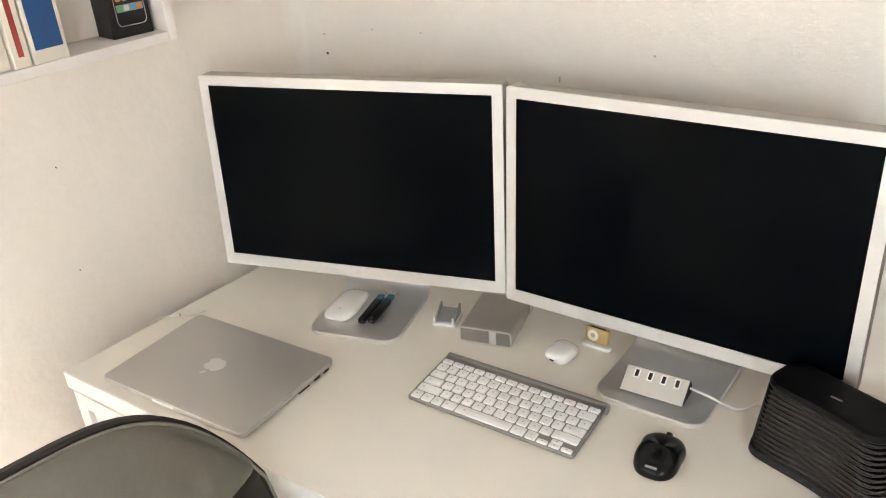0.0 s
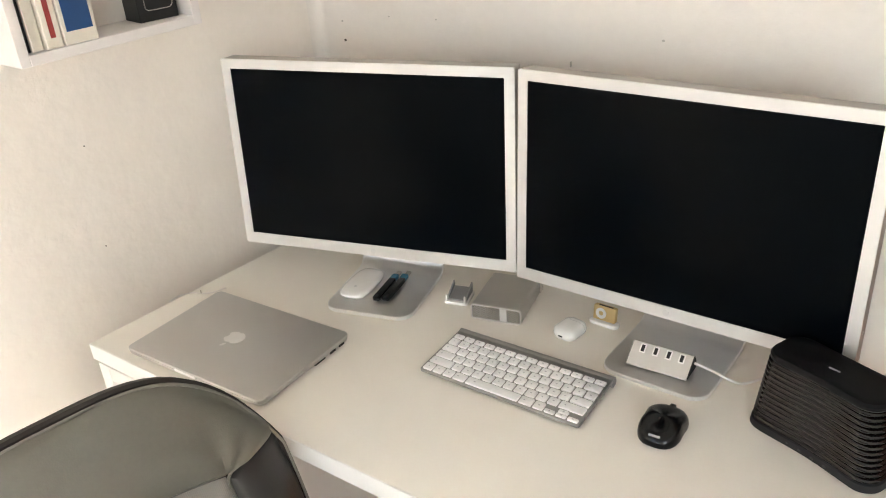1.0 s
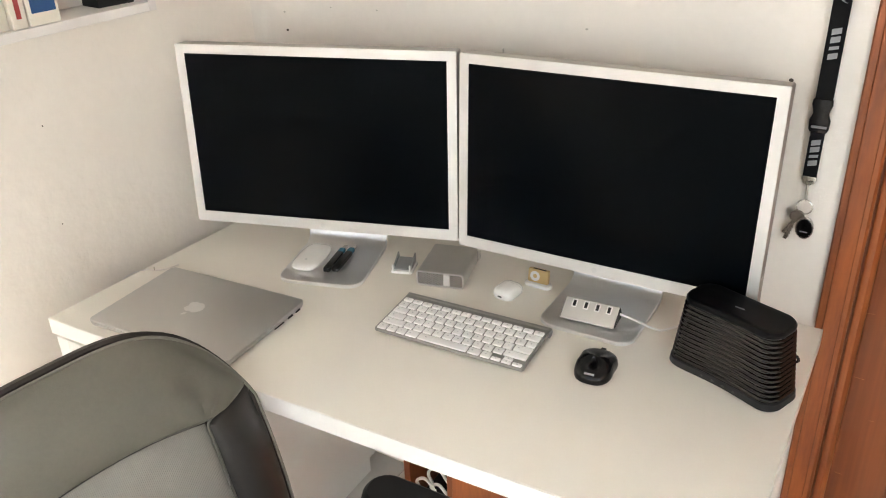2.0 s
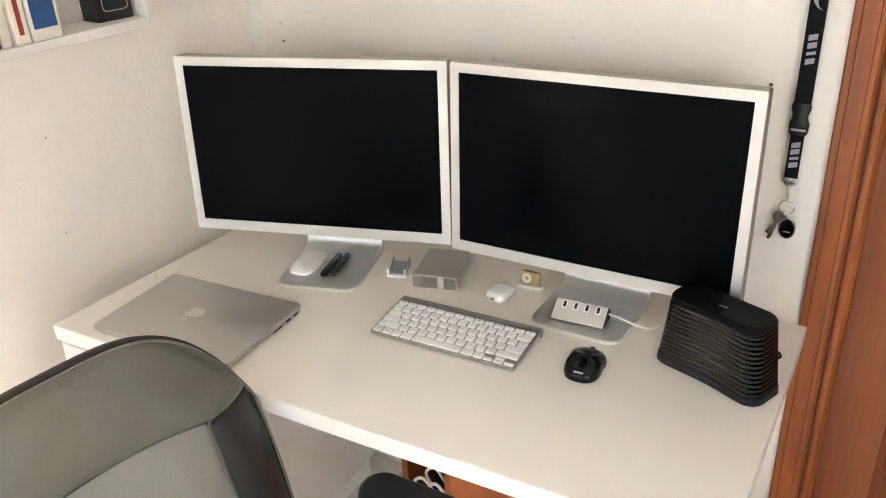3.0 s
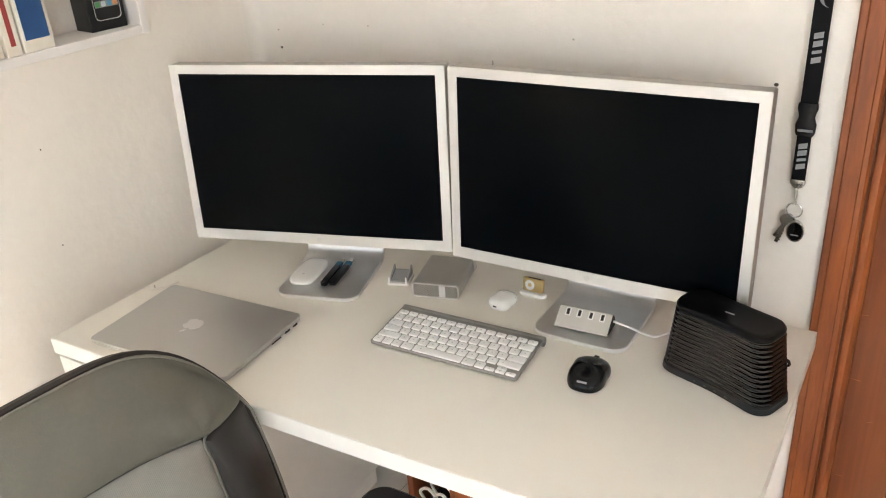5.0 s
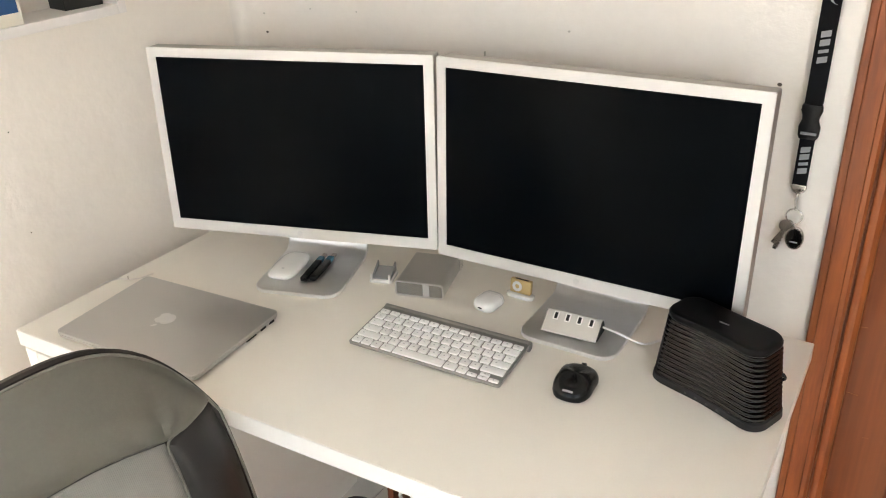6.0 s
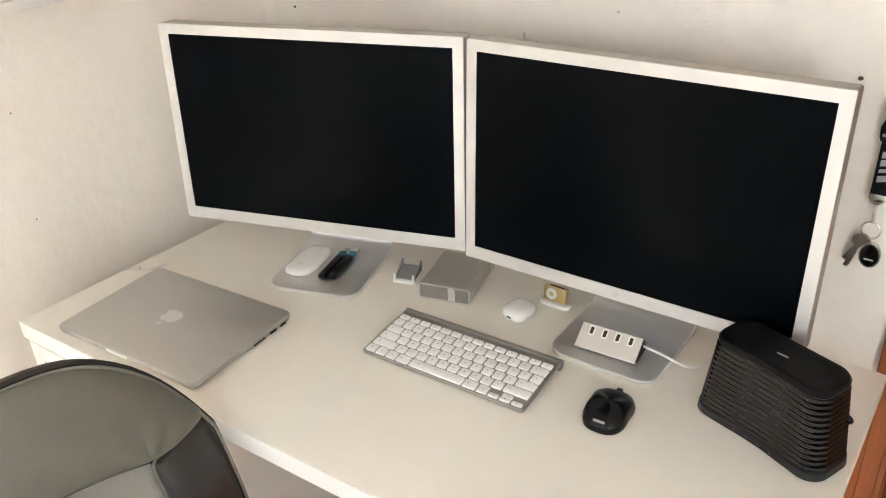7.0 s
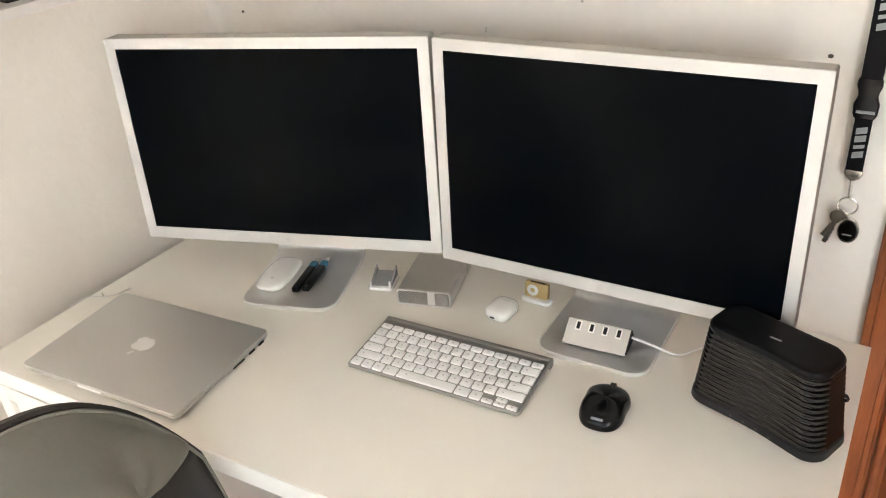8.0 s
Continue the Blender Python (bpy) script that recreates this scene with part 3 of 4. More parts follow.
part("tube_cap", moved(disc(0.0065, h=0.0008, seg=20), pose(KW / 2 - 0.0003, KD / 2 - 0.010, 0.0093, 0, 90)), M["grey_plastic"], kb)


def key_mesh(w, d):
    bm = loft([[(x, y, z) for x, y in rounded(w - 2 * i, d - 2 * i, r, 2)] for i, r, z in ((0.0, 0.0014, 0.0), (0.0, 0.0014, 0.0022), (0.0004, 0.0013, 0.0027), (0.0011, 0.0010, 0.0029))])
    f = [max(bm.faces, key=lambda q: q.calc_center_median().z)]
    for q in bm.faces:
        q.material_index = 0
    s = 0.0014
    vs = [bm.verts.new((x - (w / 2 - 0.0055 if w > 0.019 else 0) * 0.8, y, 0.00305)) for x, y in ((-s, -s * 0.7), (s, -s * 0.7), (s, s * 0.7), (-s, s * 0.7))]
    bm.faces.new(vs).material_index = 1
    me = bpy.data.meshes.new("key")
    bm.to_mesh(me)
    bm.free()
    me.materials.append(M["key"])
    me.materials.append(M["legend"])
    me.shade_smooth()
    me.set_sharp_from_angle(angle=radians(40))
    return me


GAP = 0.0030
key_rows = [(0.0096, [14.5 / 14] * 14), (0.0148, [1.0] * 13 + [1.5]), (0.0148, [1.5] + [1.0] * 13), (0.0148, [1.75] + [1.0] * 11 + [1.75]),
            (0.0148, [2.25] + [1.0] * 10 + [2.25]), (0.0152, [1.0, 1.0, 1.0, 1.25, 5.0, 1.25, 1.0])]
usable = KW - 0.0060
meshes = {}
y = KD - 0.0295
for k, (d, widths) in enumerate(key_rows):
    scale_row = usable / 14.5
    x = -usable / 2
    y -= (d + GAP) / 2 if k else 0
    for w in widths:
        kw = w * scale_row - GAP
        key = (round(kw, 4), d)
        if key not in meshes:
            meshes[key] = key_mesh(kw, d)
        ob = new("key", meshes[key])
        ob.parent = kb
        ob.matrix_basis = KM @ pose(x + w * scale_row / 2, y, 0.0052)
        x += w * scale_row
    if k == 5:
        for dx, dy, hh in ((0, -0.0040, 0.0070), (1, -0.0040, 0.0070), (1, 0.0040, 0.0070), (2, -0.0040, 0.0070)):
            kw = (usable / 2 - x) / 3 - GAP
            key = (round(kw, 4), hh)
            if key not in meshes:
                meshes[key] = key_mesh(kw, hh)
            ob = new("key", meshes[key])
            ob.parent = kb
            ob.matrix_basis = KM @ pose(x + (dx + 0.5) * (kw + GAP), y + dy, 0.0052)
    y -= (d + GAP) / 2


# ---------------- laptop ----------------
lap = thing("laptop", pose(-0.9425, 0.7185, 0.75, 0, 0, 5.0), "closed silver aluminium laptop lying on the desk", "laptop")
LW, LD = 0.320, 0.2165
part("base", loft([[(x, y, z) for x, y in rounded(LW - 2 * i, LD - 2 * i, 0.012 - i * 0.3, 8)] for i, z in ((0.0095, 0.0012), (0.0060, 0.0020), (0.0028, 0.0040), (0.0010, 0.0066), (0.0003, 0.0090), (0.0006, 0.0104))]), M["alu_dark"], lap)
part("lid", slab(LW, LD, 0.011, 0.0110, 0.0164, 0.0016, 8, 4), M["alu_dark"], lap, "flat lid with a pale emblem")
part("gasket", slab(LW - 0.006, LD - 0.006, 0.009, 0.0100, 0.0114), M["black_matte"], lap)
part("hinge_bar", box(-0.11, 0.11, LD / 2 - 0.006, LD / 2 + 0.0008, 0.005, 0.0110, 0.001), M["black_matte"], lap)
# white strip paints the bright reflection in the thumb notch
part("thumb_notch", slab(0.048, 0.004, 0.0018, 0.0078, 0.0125), M["key"], lap, "thumb notch painted white for its reflection", m=pose(-0.012, -LD / 2 + 0.0010, 0.0008))
for x, w in ((0.085, 0.0125), (0.062, 0.014), (0.030, 0.026)):
    part("port", box(LW / 2 - 0.004, LW / 2 + 0.0002, x - w / 2, x + w / 2, 0.0040, 0.0084 if w < 0.02 else 0.0062, 0.0004, 1), M["dark"], lap)
for x, y in ((-0.13, -0.085), (0.13, -0.085), (-0.13, 0.085), (0.13, 0.085)):
    part("rubber_foot", disc(0.008, h=0.0016, seg=16), M["black_matte"], lap, m=pose(x, y, 0))
# pale emblem in the lid: a plain rounded fruit outline with a leaf
pts = []
for i in range(40):
    a = 2 * math.pi * i / 40
    r = 0.0165 * (1 + 0.07 * math.cos(2 * a)) - 0.0030 * math.exp(-((a - math.pi / 2) / 0.22) ** 2) - 0.0022 * math.exp(-((a - 3 * math.pi / 2) / 0.2) ** 2)
    if abs(a - 2 * math.pi if a > math.pi else a) < 0.42:
        r -= 0.0052 * (1 - (min(a, 2 * math.pi - a) / 0.42) ** 2)
    pts.append((r * math.cos(a), r * math.sin(a) * 1.02))
em = loft([[(x, y, z) for x, y in pts] for z in (0.0, 0.0005)])
leaf = moved(disc(0.0052, seg=14, sx=0.45, h=0.0005), pose(0.003, 0.0225, 0, 0, 0, -32))
part("emblem", join(em, leaf), M["white_plastic"], lap, "pale emblem", m=pose(-0.0100, 0.003, 0.0162, 0, 0, 180) @ Matrix.Diagonal((1.12, 1.10, 1.0, 1.0)))


# ---------------- things on the stands and between ----------------
def pebble(w, d, h, base=0.35, n=28, power=2.6, z_lo=0.0):
    """Low rounded shell with a superelliptic plan."""
    rings = []
    for s, z in ((0.94, 0.0), (1.0, base * h), (0.985, 0.55 * h), (0.93, 0.74 * h), (0.80, 0.88 * h), (0.58, 0.965 * h), (0.30, 0.995 * h), (0.08, h)):
        ringp = []
        for i in range(n):
            a = 2 * math.pi * i / n
            c, sn = math.cos(a), math.sin(a)
            ringp.append((s * w / 2 * math.copysign(abs(c) ** (2 / power), c), s * d / 2 * math.copysign(abs(sn) ** (2 / power), sn), z_lo + z))
        rings.append(ringp)
    return loft(rings)


ZF = 0.7578                                 # top of the monitor feet
wm = thing("white_mouse", pose(-0.8965, 0.982, ZF, 0, 0, 15), "white low touch mouse resting on the monitor stand", "mouse")
part("shell", pebble(0.058, 0.108, 0.0125, 0.30, 36, 3.4, 0.0012), M["white_plastic"], wm)
part("base_plate", slab(0.046, 0.092, 0.02, 0.0, 0.0022, 0.001), M["grey_plastic"], wm)
part("emblem", disc(0.0028, h=0.0003, seg=14), M["legend"], wm, m=pose(0, -0.026, 0.0135))

for i, (x, y, rz) in enumerate(((-0.8470, 0.989, 16.5), (-0.8320, 0.9985, 15.5))):
    stick = thing("memory_stick", pose(x, y, ZF, 0, 0, rz), "black slim memory stick with blue end lying on the monitor stand", "memory stick", "memory sticks")
    part("body", slab(0.0135, 0.076, 0.003, 0, 0.0085, 0.0014), M["black_plastic"], stick)
    part("cap", moved(slab(0.0125, 0.018, 0.003, 0.0005, 0.0078, 0.001), pose(-0.001, 0.046, 0)), M["blue_clear"], stick, "blue translucent end")
    part("plug", box(-0.0042, 0.0042, 0.0552, 0.069, 0.0018, 0.0066, 0.0004, 1), M["steel"], stick)
    part("groove", box(-0.0035, 0.0035, -0.0375, -0.028, 0.0083, 0.0088), M["dark"], stick)

# small plastic cradle
cr = thing("phone_cradle", pose(-0.7192, 1.0525, 0.75, 0, 0, 19), "small white and grey plastic cradle on the desk", "cradle")
part("base", slab(0.045, 0.049, 0.006, 0, 0.0055, 0.0012), M["white_plastic"], cr)
ramp = loft([[(-0.0155, -0.0175, 0.0056), (0.0155, -0.0175, 0.0056), (0.0155, 0.021, 0.0056), (-0.0155, 0.021, 0.0056)], [(-0.0150, -0.016, 0.0075), (0.0150, -0.016, 0.0075), (0.0150, 0.020, 0.015), (-0.0150, 0.020, 0.015)]])
part("ramp", ramp, M["grey_plastic"], cr, "grey sloping pad")
for x in (-0.0172, 0.0172):
    part("prong", moved(loft([[(dx, dy, z) for dx, dy in rounded(0.0035 * s, 0.005 * s, 0.0012 * s, 3)] for s, z in ((1.3, 0.0045), (1.0, 0.009), (0.9, 0.017), (0.5, 0.0185))]), pose(x, -0.0215, 0)), M["white_plastic"], cr)
    part("fin", loft([[(x - 0.0016, -0.0175, 0.005), (x + 0.0016, -0.0175, 0.005), (x + 0.0016, 0.0225, 0.005), (x - 0.0016, 0.0225, 0.005)],
                      [(x - 0.0014, -0.013, 0.011), (x + 0.0014, -0.013, 0.011), (x + 0.0014, 0.0232, 0.024), (x - 0.0014, 0.0232, 0.024)]]), M["grey_plastic"], cr)

# external drive with a perforated front
drv = thing("external_drive", pose(-0.6318, 1.0775, 0.75, 0, 0, 15.5), "silver aluminium external drive with a perforated front", "external drive")
DW, DD, DH = 0.0925, 0.116, 0.030
def drive_ring(ins, y):
    return [(x, y, z + DH / 2 + 0.001) for x, z in rounded(DW - 2 * ins, DH - 2 * ins, 0.0065 - ins * 0.6, 5)]
part("case", loft([drive_ring(0, -DD / 2 + 0.001), drive_ring(0, DD / 2)]), M["alu_dark"], drv)
part("front_rim", loft([drive_ring(0.0021, -DD / 2 + 0.0015), drive_ring(0.0018, -DD / 2 - 0.0012), drive_ring(0.0004, -DD / 2 - 0.0012), drive_ring(-0.0002, -DD / 2 + 0.0004), drive_ring(-0.0002, -DD / 2 + 0.0022)], False, False), M["bright_rim"], drv, "bright rim")
# near-black plate paints the dark inside behind the grille
part("cavity", box(-DW / 2 + 0.003, DW / 2 - 0.003, -DD / 2 + 0.0006, -DD / 2 + 0.0012, 0.004, DH - 0.002), M["dark"], drv)
gx0, gx1, gz0, gz1 = -DW / 2 + 0.0034, DW / 2 - 0.0034, 0.0042, DH - 0.0022
def lattice(x0, x1, z0, z1, pitch, t, y):
    """Crossing diagonal strips clipped to a rectangle."""
    bm = bmesh.new()
    slope = 0.62
    k = x0 - (z1 - z0) / slope
    while k < x1:
        for s in (1, -1):
            a = (k, z0 if s > 0 else z1)
            b = (k + (z1 - z0) / slope, z1 if s > 0 else z0)
            u0, u1 = max(0, (x0 - a[0]) / (b[0] - a[0])), min(1, (x1 - a[0]) / (b[0] - a[0]))
            if u1 <= u0:
                continue
            p0 = (a[0] + (b[0] - a[0]) * u0, a[1] + (b[1] - a[1]) * u0)
            p1 = (a[0] + (b[0] - a[0]) * u1, a[1] + (b[1] - a[1]) * u1)
            vs = [bm.verts.new((p[0], y + dy, p[1] + dz)) for p in (p0, p1) for dy in (0, 0.0005) for dz in (-t, t)]
            for f in ((0, 1, 5, 4), (2, 3, 7, 6), (0, 2, 6, 4), (1, 3, 7, 5), (0, 1, 3, 2), (4, 5, 7, 6)):
                bm.faces.new([vs[i] for i in f])
        k += pitch
    return bm
part("grille", lattice(gx0, gx0 + 0.050, gz0, gz1, 0.0068, 0.00070, -DD / 2), M["alu_edge"], drv, "perforated grille", smooth=False)
part("grille", lattice(gx1 - 0.023, gx1, gz0, gz1, 0.0068, 0.00070, -DD / 2), M["alu_edge"], drv, "perforated grille", smooth=False)
part("badge_plate", box(gx0 + 0.050, gx1 - 0.023, -DD / 2 - 0.0001, -DD / 2 + 0.0006, gz0, gz1), M["alu"], drv)
part("rear_bracket", box(DW / 2 + 0.0003, DW / 2 + 0.0035, DD / 2 - 0.014, DD / 2 + 0.004, 0.008, DH + 0.0025, 0.001), M["alu_edge"], drv)
part("rear_plate", box(-DW / 2 + 0.003, DW / 2 - 0.003, DD / 2 - 0.0004, DD / 2 + 0.0012, 0.004, DH - 0.002), M["black_matte"], drv)
for x in (-0.035, 0.035):
    for yy in (-0.043, 0.043):
        part("rubber_foot", disc(0.004, h=0.0012, seg=12), M["black_matte"], drv, m=pose(x, yy, 0))

# earbud case lying on its back
ec = thing("earbud_case", pose(-0.4895, 1.058, 0.75, 0, 0, -6), "white glossy rounded earbud case on the desk", "earbud case")
part("shell", loft([[(x, y, z) for x, y in rounded(0.0455 - 2 * i, 0.0545 - 2 * i, max(0.017 - i, 0.001), 8)] for i, z in
                    ((0.008, 0.0), (0.004, 0.0012), (0.0012, 0.0048), (0.0, 0.0098), (0.0012, 0.0150), (0.004, 0.0184), (0.009, 0.0199), (0.016, 0.0204))]), M["white_plastic"], ec)
part("port", moved(slab(0.0085, 0.0025, 0.0011, 0, 0.0008), pose(0, -0.0271, 0.0098, 90)), M["dark"], ec, "dark charging port")
part("lid_seam", loft([[(x, 0.010 + dy, z + 0.0109) for x, z in rounded(0.0462, 0.0222, 0.0108, 8)] for dy in (0, 0.0004)], False, False), M["grey_plastic"], ec)

# tiny gold player on a white dock
gp = thing("music_player", pose(-0.4560, 1.1165, 0.757, -6, 0, 0), "tiny gold clip music player standing on a white dock", "music player")
part("body", moved(slab(0.041, 0.0265, 0.0022, -0.004, 0.004, 0.0007), pose(0, 0, 0.0138, 90)), M["gold"], gp)
part("control_ring", moved(ring(0.0042, 0.0098, 0, 0.0006), pose(-0.006, -0.0042, 0.0138, 90)), M["white_plastic"], gp, "white round control ring")
part("clip", moved(slab(0.038, 0.024, 0.002, 0, 0.003, 0.0006), pose(0, 0.0078, 0.0138, 90)), M["gold"], gp)
part("top_slot", box(-0.012, 0.014, -0.0018, 0.0018, 0.0268, 0.0275), M["dark"], gp)
dock = thing("player_dock", pose(-0.4560, 1.1155, 0.75), "small white plastic dock under the gold player", "dock")
part("base", slab(0.054, 0.0195, 0.0085, 0, 0.0066, 0.0016), M["white_plastic"], dock)

# four-port hub on the monitor foot
hub = thing("usb_hub", pose(-0.3180, 1.0185, ZF, 0, 0, 4.5), "wedge-shaped silver four-port hub resting on the monitor stand", "hub")
HW = 0.0475
prof = [(0.0045, 0.0030), (0.0030, 0.0040), (0.0032, 0.0060), (0.0325, 0.0280), (0.0350, 0.0292), (0.0385, 0.0280), (0.0460, 0.0150), (0.0465, 0.0030)]
part("shell", loft([[(x, y, z) for y, z in prof] for x in (-HW, HW)]), M["hub"], hub)
part("end_cap", loft([[(x, y * 0.93 + 0.0025, z * 0.93 + 0.0008) for y, z in prof] for x in (HW - 0.0005, HW + 0.0010)]), M["black_matte"], hub)
part("end_cap", loft([[(x, y * 0.93 + 0.0025, z * 0.93 + 0.0008) for y, z in prof] for x in (-HW - 0.0010, -HW + 0.0005)]), M["black_matte"], hub)
part("foot_pad", box(-HW + 0.003, HW - 0.003, 0.0085, 0.0440, 0.0, 0.0032), M["black_matte"], hub, "dark rubber foot pad")
slope = math.degrees(math.atan2(0.0280 - 0.0060, 0.0325 - 0.0032))
for k in range(4):
    P = pose(-0.0300 + k * 0.0206, 0.0268, 0.02380, slope)
    pr = part("port", slab(0.0094, 0.0152, 0.0008, -0.002, 0.0005), M["key"], hub, "white-rimmed socket", m=P)
    part("socket", slab(0.0052, 0.0112, 0.0005, 0.0002, 0.0008), M["dark"], pr)
part("cable", rod(smooth_path([(HW - 0.002, 0.036, 0.016), (HW + 0.010, 0.036, 0.0145), (HW + 0.030, 0.038, 0.009), (HW + 0.050, 0.041, 0.001), (HW + 0.070, 0.047, -0.0048), (HW + 0.090, 0.070, -0.0052),
                               (HW + 0.112, 0.100, -0.0055), (HW + 0.140, 0.120, -0.0055)]), 0.0021), M["white_cable"], hub, "thin white cable")

# black wireless mouse
bmse = thing("black_mouse", pose(-0.2555, 0.9145, 0.75, 0, 0, 5), "glossy black wireless mouse on the desk", "mouse")
rings = []
nn = 36
for s, z, back in ((0.90, 0.0006, 0), (0.97, 0.004, 0), (0.99, 0.010, 0), (0.97, 0.018, 0), (0.92, 0.025, 0), (0.82, 0.031, 0), (0.66, 0.0350, 0), (0.44, 0.0372, 0), (0.20, 0.0380, 0), (0.05, 0.0381, 0)):
    rg = []
    for i in range(nn):
        a = 2 * math.pi * i / nn
        c, sn = math.cos(a), math.sin(a)
        x = 0.0335 * math.copysign(abs(c) ** 0.72, c)
        yy = 0.0425 * math.copysign(abs(sn) ** 0.72, sn)
        if sn > 0:
            x = 0.0335 * math.copysign(abs(c) ** 0.56, c)
        waist = 0.95 - 0.07 * math.exp(-((yy - 0.006) / 0.016) ** 2) + (0.05 * min(1, yy / 0.03) if yy > 0 else -0.03 * min(1, -yy / 0.04))
        zz = 0.85 * z * (1 - 0.20 * max(0, yy / 0.0425) ** 1.5 * min(1, z / 0.02) - 0.30 * max(0, -yy / 0.0425) ** 2)
        yy -= 0.010 * max(0, yy / 0.0425) * (abs(x) / 0.0335) ** 2
        rg.append((x * s * waist, yy * s - 0.004 * (1 - s), zz))
    rings.append(rg)
shell = loft(rings)
mouse_tree = BVHTree.FromBMesh(shell)
part("shell", shell, M["black_shell"], bmse)
part("scroll_wheel", moved(loft([[(x, 0.0078 * math.cos(t), 0.0078 * math.sin(t)) for t in [2 * math.pi * i / 20 for i in range(20)]] for x in (-0.0032, -0.0024, 0.0024, 0.0032)]), pose(0.0, 0.0365, 0.0130)), M["black_matte"], bmse)
bar = bmesh.new()
gridv = []
for ix in range(9):
    colv = []
    for iy in range(3):
        bx, by = -0.0080 + 0.016 * ix / 8, -0.0375 + 0.0026 * iy / 2
        hit = mouse_tree.ray_cast(Vector((bx, by, 0.1)), Vector((0, 0, -1)))[0]
        colv.append(bar.verts.new((bx, by, hit.z + 0.0003)))
    gridv.append(colv)
for ix in range(8):
    for iy in range(2):
        bar.faces.new((gridv[ix][iy], gridv[ix + 1][iy], gridv[ix + 1][iy + 1], gridv[ix][iy + 1]))
part("brand_bar", bar, M["print"], bmse, "pale printed bar")


# ---------------- ribbed speaker ----------------
sp = thing("speaker", pose(-0.0690, 1.002, 0.75, 0, 0, -19.5), "black ribbed plastic desktop speaker standing on the desk", "speaker")
SL, SD, SHT = 0.194, 0.084, 0.131
SPZ = 0.975


def sp_ring(ins, z, rib=0.0):
    """Plan of the speaker at height z: round ends, a wavy hollow front, and grooves that run out in the hollow."""
    k = z / SHT
    w, d = SL - 0.030 * k - 2 * ins, SD - 0.010 * k - 2 * ins
    pts = rounded(w, d, 0.026 - ins * 0.5, 10)
    out = []
    n = len(pts)
    for i, p in enumerate(pts):
        q = pts[(i + 1) % n]
        out.append(p)
        if math.dist(p, q) > 0.04:
            for j in range(1, 28):
                out.append((p[0] + (q[0] - p[0]) * j / 28, p[1] + (q[1] - p[1]) * j / 28))
    res = []
    half = w / 2 - 0.014
    for x, y in out:
        u = min(1, abs(x - 0.004) / half)
        hollow = 0.0036 * (1.2 - 0.5 * k) * (0.5 + 0.5 * math.cos(u * math.pi))
        fade = min(1.0, abs(x - 0.004) / 0.050)
        fade = 0.30 + 0.70 * fade * fade * (3 - 2 * fade)
        g = rib * (fade if y < 0 else 1.0)
        # grooves press inward along the outline's own direction
        L = math.hypot(x * 0.35, y) or 1
        res.append((x - g * x * 0.35 / L * (2.2 if abs(x) > half else 0.4), y + (hollow if y < 0 else -hollow * 0.2) - g * y / L, z * SPZ))
    return res


part("base", loft([sp_ring(0.003, 0.0), sp_ring(0.0, 0.003), sp_ring(0.0, 0.0135), sp_ring(0.0012, 0.0145)]), M["black_matte"], sp)
NR = 13
z0, z1 = 0.0142, 0.1195
for k in range(NR):
    a, b = z0 + (z1 - z0) * k / NR, z0 + (z1 - z0) * (k + 1) / NR
    h = b - a
    prof_r = [(0.0036, 0.0), (0.0026, 0.08), (0.0014, 0.20), (0.0005, 0.34), (0.0001, 0.50), (0.0005, 0.66), (0.0014, 0.80), (0.0026, 0.92), (0.0036, 1.0)]
    part("rib", loft([sp_ring(0.0004, a + f * h, r) for r, f in prof_r]), M["rib"], sp)
part("top_cap", loft([sp_ring(0.0030, 0.1192), sp_ring(0.0012, 0.1215), sp_ring(0.0006, 0.1262), sp_ring(0.0024, 0.1298), sp_ring(0.007, 0.1310), sp_ring(0.012, 0.1303)]), M["black_top"], sp, "smooth black top")
part("brand_bar", moved(slab(0.015, 0.0028, 0.001, 0, 0.0004), pose(0.0015, -0.003, 0.1303 * SPZ, 0, 0, 6)), M["print"], sp, "pale printed bar")
for k in range(5):
    part("button", moved(disc(0.0026, h=0.0008, seg=14, sy=0.7), pose(-0.045 + 0.019 * k, -SD / 2 + 0.0048 - 0.0008 * abs(k - 2), 0.0075, 90)), M["button"], sp)
part("cable", rod(smooth_path([(0.084, 0.022, 0.070), (0.0855, 0.024, 0.072), (0.0875, 0.027, 0.067), (0.0855, 0.031, 0.060), (0.078, 0.037, 0.050), (0.072, 0.048, 0.020), (0.056, 0.075, 0.003), (0.03, 0.12, 0.0024)]), 0.0023), M["black_plastic"], sp)


# ---------------- strap with keys on the wall ----------------
st = thing("key_strap", pose(-0.0380, WALL_Y - 0.016, 1.15), "black woven neck strap with buckle and keys hanging on the wall", "key strap")
def strap(z0, z1, w, y, lean):
    return loft([[(lean * (z) - w / 2, y, z), (lean * z + w / 2, y, z), (lean * z + w / 2, y + 0.0016, z), (lean * z - w / 2, y + 0.0016, z)] for z in [z0 + (z1 - z0) * i / 12 for i in range(13)]])
LEAN = 0.006
part("webbing", strap(-0.030, 0.52, 0.0255, -0.001, LEAN), M["webbing"], st)
part("webbing", strap(-0.016, 0.52, 0.0255, 0.0032, LEAN), M["webbing"], st)
part("webbing", strap(-0.150, -0.066, 0.0215, -0.001, LEAN), M["webbing"], st)
